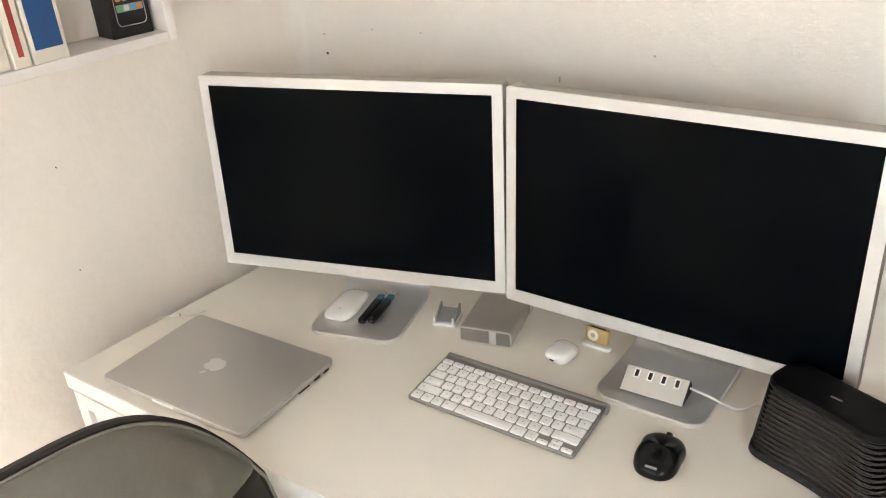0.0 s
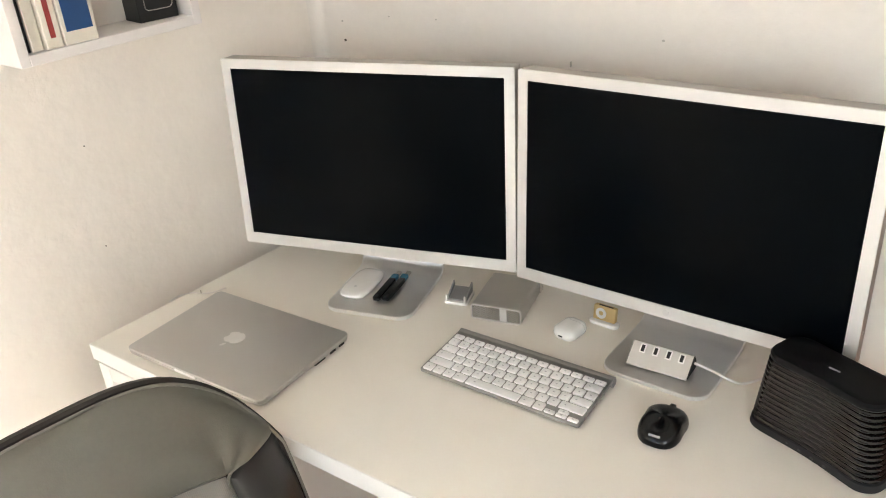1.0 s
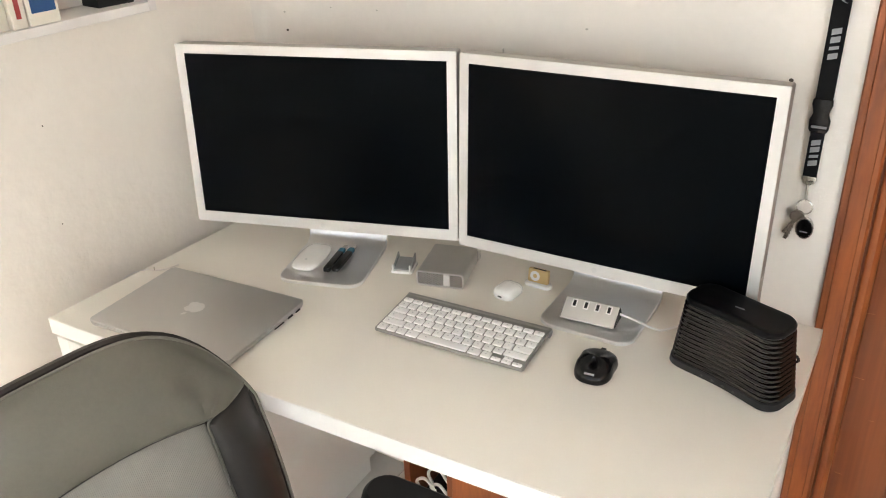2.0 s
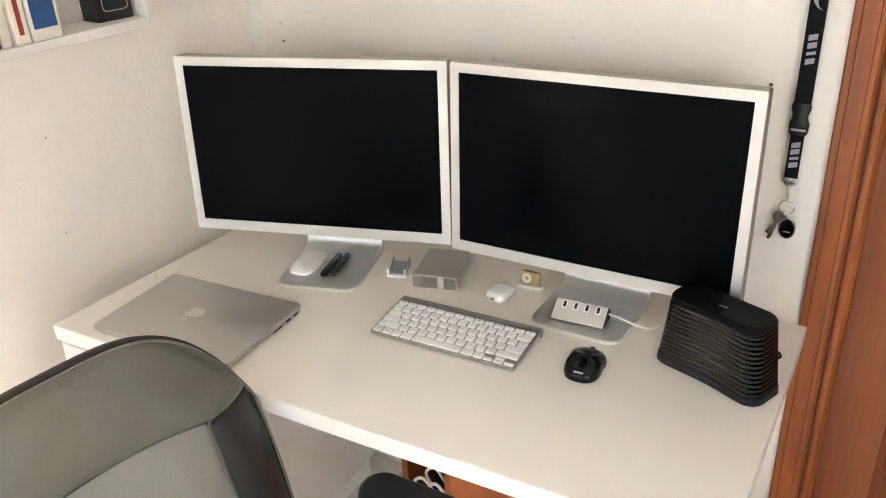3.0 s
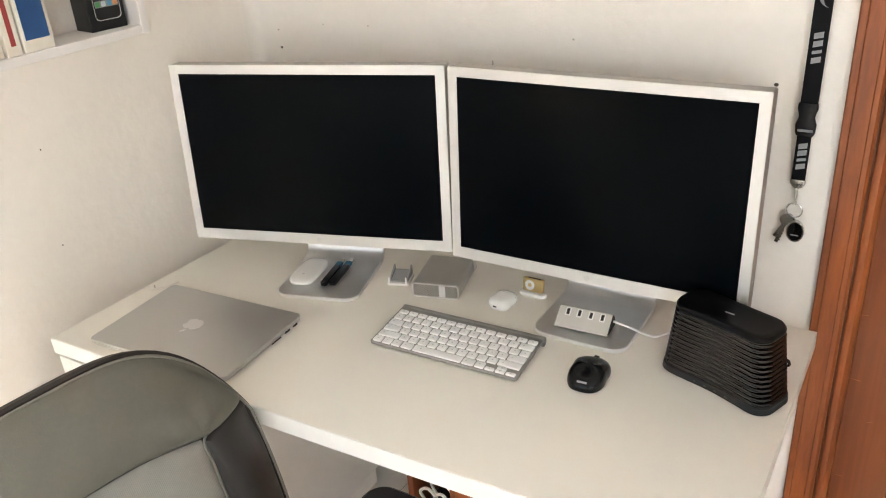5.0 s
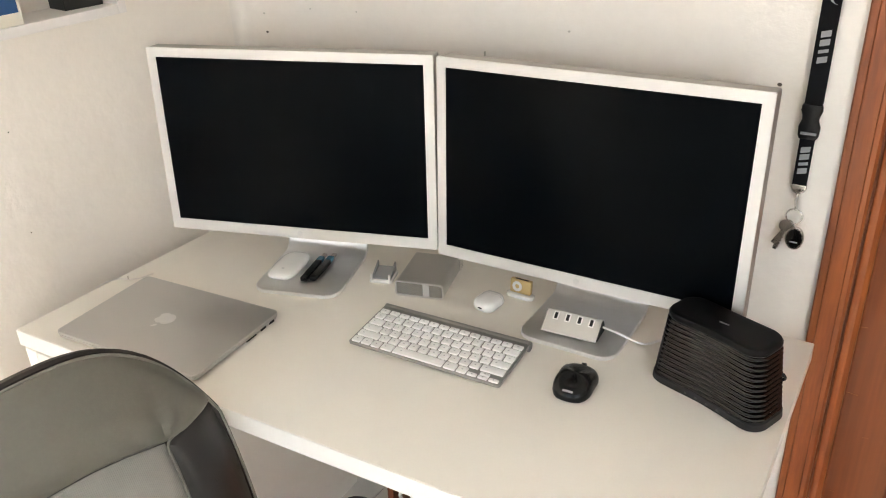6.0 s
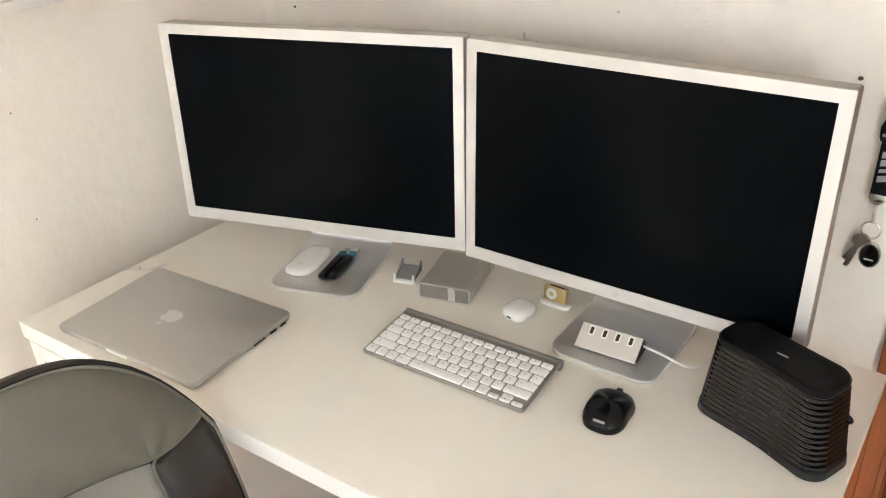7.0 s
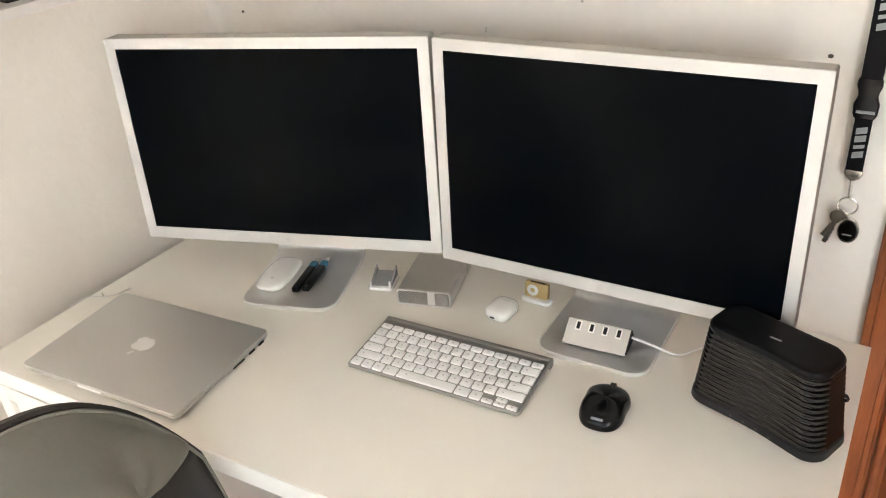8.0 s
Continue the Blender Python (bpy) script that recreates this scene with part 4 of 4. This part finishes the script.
part("buckle", moved(loft([[(x * s, y, z) for x, y in rounded(0.0285, 0.009, 0.0035, 4)] for s, z in ((0.94, -0.0175), (1.04, -0.020), (1.08, -0.027), (0.90, -0.035), (0.84, -0.041), (0.96, -0.047), (1.10, -0.052), (1.06, -0.066), (0.90, -0.071))]), pose(-0.0005, 0, 0)), M["black_plastic"], st, "black plastic side-release buckle")
part("buckle_bar", box(-0.0115, 0.0115, -0.0058, -0.0042, -0.0640, -0.0598, 0.0006, 1), M["grey_plastic"], st)
for z, l in ((0.068, 0.050), (-0.106, 0.046)):
    for i in range(4):
        zc = z + l * (i - 1.5) / 4
        wide, rise = (0.0024, 0.0030) if i == 1 else (0.0044, 0.0034)
        bar_pts = [(-0.0065, zc - wide - rise / 2), (0.0070, zc - wide + rise / 2), (0.0070, zc + wide + rise / 2), (-0.0065, zc + wide - rise / 2)]
        part("printed_bar", moved(loft([[(x, y, zz) for x, zz in bar_pts] for y in (-0.0016, -0.0011)]), pose(LEAN * z, 0, 0)), M["print"], st, "pale grey printed bar")
# a plain curved stroke, thick in its bend and thin at its tip
stroke = [(0.0095 - 0.014 * math.sin(a), 0.150 + 0.022 * math.cos(a), 0.0006 + 0.0030 * math.sin(a) ** 2) for a in [math.pi * (0.10 + 0.88 * i / 18) for i in range(19)]]
part("printed_mark", loft([[(x - w, y, z) for x, z, w in stroke] + [(x + w, y, z) for x, z, w in reversed(stroke)] for y in (-0.0016, -0.0011)]), M["print"], st, "pale curved stroke")
part("ferrule", loft([[(x * s - 0.001, y, z) for x, y in rounded(0.024, 0.006, 0.0025, 4)] for s, z in ((0.98, -0.146), (1.0, -0.152), (0.7, -0.1585), (0.25, -0.161))]), M["steel"], st)
part("swivel", rod([(-0.001, 0.001, -0.160), (-0.001, 0.001, -0.170), (-0.0005, 0.001, -0.182), (0.0, 0.001, -0.190)], 0.0024, 10), M["steel"], st)
part("key_ring", rod([(0.0125 * math.cos(a), -0.001, -0.2005 + 0.0125 * math.sin(a)) for a in [2 * math.pi * i / 28 for i in range(28)]], 0.0012, 8, True), M["steel"], st)
fob = part("fob", moved(loft([[(0.0145 * s * math.cos(a), 0.020 * s * math.sin(a), z) for a in [2 * math.pi * i / 28 for i in range(28)]] for s, z in ((0.94, -0.002), (1.0, -0.001), (1.0, 0.002), (0.92, 0.0032))]), pose(0.006, -0.004, -0.236, 90, 0, 0)), M["steel"], st, "oval metal key fob")
part("fob_inlay", moved(disc(0.0118, h=0.0008, sy=1.38), pose(0.006, -0.0070, -0.236, 90)), M["rib"], fob)
part("fob_mark", moved(box(-0.006, 0.006, -0.0008, 0.0008, 0, 0.0006), pose(0.006, -0.0078, -0.242, 90, 0, 0)), M["print"], fob)
for rx, x, l in ((16, -0.010, 0.036), (28, -0.008, 0.030)):
    head = disc(0.0105, h=0.002, seg=20)
    blade = box(-0.0032, 0.0032, -0.010 - l, -0.009, 0.0002, 0.0018, 0.0003, 1)
    teeth = [box(0.0030, 0.0046, -0.014 - l * 0.75 + i * 0.006, -0.011 - l * 0.75 + i * 0.006, 0.0003, 0.0017) for i in range(4)]
    part("key", moved(join(head, blade, *teeth), pose(x, -0.0005 + 0.003 * (rx > 20), -0.219, 90, rx, 0)), M["steel"], st)
part("hook", rod([(LEAN * 0.52, 0.016, 0.525), (LEAN * 0.52, -0.004, 0.521), (LEAN * 0.52, -0.006, 0.528)], 0.0025), M["steel"], st)


# ---------------- wall shelf and its contents ----------------
sf = thing("wall_shelf", pose(WALL_X, 0.75, 1.247), "white open box shelf fixed to the wall, partly filled", "shelf")
SX, SY0, SY1, SZ, ST = 0.092, -0.166, 0.160, 0.33, 0.0165
part("bottom", box(-0.004, SX, SY0 + ST, SY1 - ST, 0, ST, 0.0008, 1), M["shelf"], sf)
part("top", box(-0.004, SX, SY0 + ST, SY1 - ST, SZ - ST, SZ, 0.0008, 1), M["shelf"], sf)
part("side", box(-0.004, SX, SY0, SY0 + ST, 0, SZ, 0.0008, 1), M["shelf"], sf)
part("side", box(-0.004, SX, SY1 - ST, SY1, 0, SZ, 0.0008, 1), M["shelf"], sf)
ZS = 1.247 + ST


def book(y, w, d, h, cover, spine_mark, label, name="book", mark_w=0.5, z_from=0.02, lean=0.0, depth0=0.012):
    b = thing(name, pose(WALL_X + depth0, y, ZS, lean), label, "book")
    part("cover", box(0, d, -w / 2, w / 2, 0.0, h, 0.0012, 1), cover, b)
    if spine_mark:
        part("spine_print", box(d - 0.0004, d + 0.0006, -w / 2 * mark_w, w / 2 * mark_w, z_from, h - 0.012), spine_mark, b)
    return b


book(0.6085, 0.006, 0.066, 0.21, M["black_matte"], None, "thin dark book standing in the shelf")
book(0.6220, 0.018, 0.068, 0.20, M["paper"], None, "cream paper booklet standing in the shelf")
book(0.6460, 0.026, 0.076, 0.22, M["paper"], M["red"], "cream book with a red stripe down its spine", mark_w=0.32, z_from=0.016)
book(0.6900, 0.056, 0.077, 0.24, M["paper"], M["blue"], "cream boxed book with a deep blue spine", mark_w=0.78, z_from=0.020)

pb = thing("phone_box", pose(-1.172, 0.8130, ZS, 0, 0, -6), "black glossy phone carton with a phone printed on it", "box")
part("carton", box(-0.052, 0.0, 0.0, 0.072, 0, 0.118, 0.0010, 1), M["box_black"], pb)
PF = pose(0.0002, 0.0385, 0.066, 90, 0, 90)
part("printed_phone", moved(slab(0.052, 0.098, 0.009, 0, 0.0003), pose(0, 0, 0)), M["alu_edge"], pb, "printed silver phone outline", m=PF)
ph = part("printed_screen", slab(0.049, 0.095, 0.008, 0.0002, 0.0006), M["box_black"], pb, m=PF)
for r_ in range(5):
    for c_ in range(4):
        part("printed_icon", moved(slab(0.0088, 0.0088, 0.0018, 0.0006, 0.0009), pose(-0.0172 + 0.0115 * c_, -0.0205 + (0 if r_ == 0 else 0.003) + 0.0125 * r_, 0)), M["icon%d" % ((c_ if r_ == 0 else (c_ * 2 + r_ * 3) % 6))], ph)
part("dock_strip", slab(0.046, 0.0115, 0.0008, 0.0004, 0.0007), M["grey_plastic"], ph, m=pose(0, -0.0205, 0))
part("side_print", moved(box(-0.002, 0.002, -0.005, 0.005, 0, 0.0004), pose(-0.020, 0.0, 0.075, 90, 0, 0)), M["print"], pb)

# loose white cable and clip by the wall
cc = thing("cable_end", pose(-1.165, 0.79, 0.75), "short white cable with a small metal pin beside the laptop", "cable")
part("lead", rod(smooth_path([(-0.018, -0.045, 0.002), (-0.020, -0.02, 0.002), (-0.008, 0.002, 0.002), (0.010, 0.010, 0.002), (0.026, 0.024, 0.0022), (0.034, 0.05, 0.0022)]), 0.0013), M["shelf"], cc)
part("pin", rod([(0.010, 0.009, 0.0025), (0.010, 0.009, 0.0095)], 0.0012), M["steel"], cc)


# ---------------- office chair ----------------
CH = pose(-0.675, 0.5695, 0.8010, 0, 0, -10)           # right edge of the backrest front; x faces out of the backrest, y to its side
chair = thing("office_chair", pose(-0.42, 0.28, 0), "dark olive leather office chair with piping, turned sideways to the desk", "chair")
INV = pose(-0.42, 0.28, 0).inverted()
BACK = INV @ CH @ pose(0, 0, 0, 2.2, -8.6) @ Matrix.Scale(1.004, 4)
CY = -0.246


def outline(s):
    """Point of the backrest's outline: s from -1 (lower left) over the top to 1 (lower right); returns y, z."""
    a = s * 1.0
    sg = math.copysign(1, a)
    a = abs(a)
    if a < 0.55:
        yy = 0.262 * math.sin(a / 0.55 * math.pi / 2)
        return CY + sg * yy, 0.158 - 0.195 * (yy / 0.266) ** 3.5
    t = (a - 0.55) / 0.45
    return CY + sg * (0.262 + 0.026 * math.sin(t * math.pi * 0.60) - 0.045 * t ** 2), -0.0275 - 0.45 * t


NS = 72
def back_loop(shrink, x):
    pts = []
    for i in range(NS + 1):
        y, z = outline(-1 + 2 * i / NS)
        cy, cz = CY, -0.13
        k = shrink
        v = Vector((y - cy, z - cz))
        L = v.length
        v = v * ((L - k) / L)
        pts.append((x, cy + v.x, cz + v.y))
    return pts


# rear shell with a cloth band round its rim
part("rear_shell", loft([back_loop(0.050, -0.066), back_loop(0.028, -0.060), back_loop(0.014, -0.046), back_loop(0.005, -0.028), back_loop(0.0010, -0.010), back_loop(0.004, -0.004)]), M["band"], chair, "dark brown-black cloth rim", m=BACK)


def bulge(y, z):
    """Padding height of the front at y, z of the backrest plane."""
    u = (y - CY) / 0.262
    e = max(0.0, 1 - abs(u) ** 3.2)
    f = min(1.0, max(0.0, (0.164 - 0.20 * abs(u) ** 2.6 - z) / 0.085))
    return 0.034 * (e ** 0.5) * (f ** 0.55)


def cushion(y0f, y1f, z0f, z1f, nu, nv, extra, groove=0.006):
    """A padded patch: parameters u, v in 0..1 to the backrest plane, puffed between its seams."""
    bm = bmesh.new()
    g = []
    for i in range(nu + 1):
        col = []
        for k in range(nv + 1):
            u, v = i / nu, k / nv
            za, zb = z0f(u), z1f(u)
            z = za + (zb - za) * v
            ya, yb = y0f(v), y1f(v)
            y = ya + (yb - ya) * u
            puff = (16 * u * (1 - u) * v * (1 - v)) ** 0.28
            x = bulge(y, z) + extra * puff - groove * (1 - puff)
            x += 0.0012 * noise.noise(Vector((y * 14, z * 14, 3.0)))
            col.append(bm.verts.new((x, y, z)))
        g.append(col)
    for i in range(nu):
        for k in range(nv):
            bm.faces.new((g[i][k], g[i + 1][k], g[i + 1][k + 1], g[i][k + 1]))
    return bm


def rim_z(y, drop):
    """Height of the outline at y, lowered by drop."""
    return 0.158 - 0.195 * (min(0.262, abs(y - CY)) / 0.266) ** 3.5 - drop


YS, ZS_ = 0.157, -0.011      # half-width and height of the seam corner


def seam_low(y):
    return 0.012 - 0.023 * (abs(y - CY) / YS) ** 2.2


# the upper panel spreads over the full width; its ends run down to the bolster seams
bm = bmesh.new()
nu, nv = 64, 26
grid = []
for i in range(nu + 1):
    u = -1 + 2 * i / nu
    yt = CY + 0.2455 * u
    yl = CY + (YS * u / 0.66 if abs(u) <= 0.66 else math.copysign(YS + (abs(u) - 0.66) / 0.34 * (0.2435 - YS), u))
    zl = seam_low(yl) if abs(u) <= 0.66 else ZS_ + (abs(u) - 0.66) / 0.34 * 0.006
    zt = rim_z(yt, 0.0065)
    col = []
    for k in range(nv + 1):
        v = k / nv
        y = yl + (yt - yl) * v ** 0.9
        z = zl + (max(zt, zl + 0.0005) - zl) * v
        pv = (4 * v * (1 - v)) ** 0.30
        pu = (1 - abs(u) ** 8) ** 0.5 if abs(u) < 1 else 0
        x = bulge(y, z) + 0.010 * pv * pu - 0.005 * (1 - pv)
        # pulled creases close to the seam corners
        d = math.hypot(abs(y - CY) - YS, z - ZS_)
        x += 0.0055 * math.exp(-d / 0.06) * math.sin(math.atan2(z - ZS_, abs(y - CY) - YS) * 7.0) * min(1, d / 0.035)
        x += 0.0030 * noise.noise(Vector((y * 12, z * 12, 1.0)))
        col.append(bm.verts.new((x, y, z)))
    grid.append(col)
for i in range(nu):
    for k in range(nv):
        bm.faces.new((grid[i][k], grid[i + 1][k], grid[i + 1][k + 1], grid[i][k + 1]))
part("upper_cushion", bm, M["leather"], chair, "olive-grey leather head panel", m=BACK)

# side bolsters of black leather
for sgn in (1, -1):
    bm = bmesh.new()
    grid = []
    nu, nv = 20, 40
    for k in range(nv + 1):
        v = k / nv
        col = []
        if v < 0.12:
            w = v / 0.12
            yi = 0.2440 + (YS - 0.2440) * w
            zi = -0.0025 + (ZS_ + 0.0025) * w
        else:
            w = (v - 0.12) / 0.88
            yi = YS + 0.012 * math.sin(w * 2.2)
            zi = ZS_ - 0.42 * w
        so = 0.525 + 0.475 * v
        yo, zo = outline(so)
        yo = (yo - CY) - 0.004
        for i in range(nu + 1):
            u = i / nu
            y = yi + (yo - yi) * u
            z = zi + (zo - zi) * u
            pu = (4 * u * (1 - u)) ** 0.60
            x = bulge(CY + y, z) * (1 - 0.5 * u) + 0.028 * pu * min(1, v * 5) - 0.003 * (1 - pu) - 0.016 * u ** 2.5
            x += 0.0016 * noise.noise(Vector((y * 16, z * 9, 5.0 + sgn)))
            col.append(bm.verts.new((x, CY + sgn * y, z)))
        grid.append(col)
    for k in range(nv):
        for i in range(nu):
            bm.faces.new((grid[k][i], grid[k + 1][i], grid[k + 1][i + 1], grid[k][i + 1]))
    part("side_bolster", bm, M["leather_black"], chair, "black leather side bolster", m=BACK)

# centre panel of woven mesh, with real small ribs
bm = bmesh.new()
grid = []
nu, nv = 60, 60
for i in range(nu + 1):
    u = -1 + 2 * i / nu
    col = []
    for k in range(nv + 1):
        v = k / nv
        w = v
        yh = YS + 0.012 * math.sin(w * 2.2)
        y = CY + u * yh
        z = seam_low(CY + u * YS) * (1 - v) + (ZS_ - 0.42) * v
        pu = (1 - abs(u) ** 6) ** 0.5 if abs(u) < 1 else 0
        x = bulge(y, z) + 0.006 * pu * min(1, v * 8) ** 0.5 - 0.005 * (1 - pu * min(1, v * 8) ** 0.5)
        col.append(bm.verts.new((x, y, z)))
    grid.append(col)
for i in range(nu):
    for k in range(nv):
        bm.faces.new((grid[i][k], grid[i + 1][k], grid[i + 1][k + 1], grid[i][k + 1]))
part("mesh_panel", bm, M["mesh_cloth"], chair, "grey woven mesh centre panel", m=BACK)


def on_back(y, z, lift=0.0):
    return (bulge(y, z) + lift, y, z)


# piping: round the rim, and along the seams
def rim_run(s0, s1, n):
    run = []
    for i in range(n):
        y, z = outline(s0 + (s1 - s0) * i / (n - 1))
        v = Vector((y - CY, z + 0.13))
        L = v.length
        v *= (L - 0.0065) / L
        run.append((0.0015, CY + v.x, v.y - 0.13))
    return run


part("rim_piping", rod(rim_run(-1.0, 1.0, 150), 0.0022, 8), M["rim_piping"], chair, "pale grey piping", m=BACK)
for sgn in (1, -1):
    pts = [(-0.001, CY + sgn * 0.2450, -0.0010), on_back(CY + sgn * 0.236, -0.0014, 0.0), on_back(CY + sgn * 0.215, -0.0026, 0.0015), on_back(CY + sgn * 0.182, -0.0048, 0.0015), on_back(CY + sgn * (YS + 0.002), -0.014, 0.0), on_back(CY + sgn * (YS + 0.003), -0.06, 0.0),
           on_back(CY + sgn * (YS + 0.007), -0.16, 0.0), on_back(CY + sgn * (YS + 0.012), -0.28, 0.0), on_back(CY + sgn * (YS + 0.009), -0.44, 0.0)]
    part("seam_piping", rod(smooth_path(pts, 6), 0.0021, 8), M["piping"], chair, "grey piping", m=BACK)
part("cross_seam", rod([on_back(CY + YS * u, seam_low(CY + YS * u), -0.0035) for u in [-1 + 2 * i / 40 for i in range(41)]], 0.0014, 6), M["leather_black"], chair, m=BACK)

# seat, arms and base
part("seat", moved(slab(0.50, 0.50, 0.09, 0.43, 0.52, 0.03, 8, 4), pose(0.03, 0.02, 0, 0, 0, -10)), M["leather_black"], chair)
for sgn, yc in ((1, 0.322), (-1, -0.275)):
    P = pose(0.073, yc, 0.016, 0, 0, 2)
    part("armrest", moved(loft([[(x, y, z) for x, y in rounded(0.27 - 2 * i, 0.075 - 2 * i, 0.036 - i, 8)] for i, z in ((0.010, 0.628), (0.002, 0.632), (0.0, 0.640), (0.003, 0.650), (0.010, 0.656))]), P), M["black_matte"], chair, "black padded armrest")
    part("arm_post", moved(join(slab(0.07, 0.028, 0.010, 0.385, 0.632, 0.002), box(-0.035, 0.035, -0.09 if sgn > 0 else -0.014, 0.014 if sgn > 0 else 0.09, 0.40, 0.43, 0.004)), P), M["black_matte"], chair)
part("back_bar", box(-0.33, -0.15, -0.10, -0.02, 0.36, 0.40, 0.006), M["black_matte"], chair)
part("back_support", moved(box(-0.012, 0.012, -0.04, 0.04, 0.0, 0.36, 0.004), pose(-0.315, -0.06, 0.37, 0, -3)), M["black_matte"], chair)
part("gas_lift", rod([(0, 0, 0.07), (0, 0, 0.43)], 0.025, 18), M["black_matte"], chair)
for k in range(5):
    a = 2 * math.pi * k / 5 + 0.3
    c, s = math.cos(a), math.sin(a)
    lg = part("base_leg", rod(smooth_path([(0.02 * c, 0.02 * s, 0.10), (0.15 * c, 0.15 * s, 0.09), (0.29 * c, 0.29 * s, 0.065)]), 0.018, 10), M["black_matte"], chair)
    part("castor", moved(loft([[(x, 0.027 * math.cos(t), 0.027 * math.sin(t)) for t in [2 * math.pi * i / 18 for i in range(18)]] for x in (-0.02, 0.02)]), pose(0.29 * c, 0.29 * s, 0.027, 0, 0, math.degrees(a))), M["black_plastic"], lg)

# low timber cabinet in the knee space, with an open niche full of cables
cab = thing("low_cabinet", pose(-0.40, 1.125, 0), "low red-brown wooden cabinet under the desk with an open niche", "cabinet")
CX0, CX1, CF, CB, CT = -0.318, 0.36, -0.122, 0.128, 0.42
# carcass and niche in the darker panel timber, lending the niche its shade
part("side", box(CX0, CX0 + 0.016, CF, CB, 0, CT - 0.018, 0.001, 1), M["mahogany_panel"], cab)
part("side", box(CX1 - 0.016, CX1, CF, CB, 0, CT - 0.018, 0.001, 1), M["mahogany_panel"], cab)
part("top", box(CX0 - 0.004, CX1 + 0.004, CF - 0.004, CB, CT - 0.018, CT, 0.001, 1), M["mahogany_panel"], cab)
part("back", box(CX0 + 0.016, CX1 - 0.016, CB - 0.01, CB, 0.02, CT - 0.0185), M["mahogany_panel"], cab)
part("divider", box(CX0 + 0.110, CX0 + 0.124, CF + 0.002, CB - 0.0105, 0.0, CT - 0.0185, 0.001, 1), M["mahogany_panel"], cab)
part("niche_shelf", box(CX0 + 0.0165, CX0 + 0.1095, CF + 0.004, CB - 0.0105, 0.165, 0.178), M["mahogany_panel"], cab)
part("front_panel", box(CX0 + 0.1245, CX1 - 0.0165, CF, CF + 0.016, 0.0, CT - 0.0185, 0.001, 1), M["mahogany"], cab)
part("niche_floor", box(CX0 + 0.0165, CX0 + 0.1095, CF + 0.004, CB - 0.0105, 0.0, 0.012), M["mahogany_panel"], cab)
tg = thing("power_strip", pose(-0.657, 1.09, 0.178), "dark power strip with looped white cables in the cabinet niche", "power strip")
part("strip", slab(0.045, 0.16, 0.008, 0, 0.036, 0.003), M["black_matte"], tg)
for k, (a, b, h) in enumerate(((-0.030, 0.012, 0.085), (0.000, 0.036, 0.070), (-0.012, 0.030, 0.105))):
    part("lead", rod(smooth_path([(a, -0.07 + 0.012 * k, 0.034), (a - 0.004, -0.078 + 0.01 * k, h * 0.75), ((a + b) / 2, -0.083 + 0.012 * k, h), (b, -0.080 + 0.012 * k, h * 0.72), (b + 0.003, -0.074 + 0.02 * k, 0.030)]), 0.0036), M["white_cable"], tg)

# ---------------- floor tiles ----------------
tl = 0.33
tile_meshes = {}
def tile_mesh(w, d):
    if (w, d) not in tile_meshes:
        bm = box(0.0012, w - 0.0012, 0.0012, d - 0.0012, -0.012, 0.0, 0.0012, 1)
        bmesh.ops.recalc_face_normals(bm, faces=bm.faces)
        me = bpy.data.meshes.new("floor_tile")
        bm.to_mesh(me)
        bm.free()
        me.materials.append(M["tile"])
        tile_meshes[(w, d)] = me
    return tile_meshes[(w, d)]
y = ROOM_B
while y < WALL_Y - 0.01:
    d = round(min(tl, WALL_Y - y), 3)
    x = WALL_X
    while x < ROOM_R - 0.01:
        w = round(min(tl, ROOM_R - x), 3)
        ob = new("floor_tile", tile_mesh(w, d))
        ob.parent = floor
        ob.matrix_basis = pose(x, y, 0)
        x += tl
    y += tl
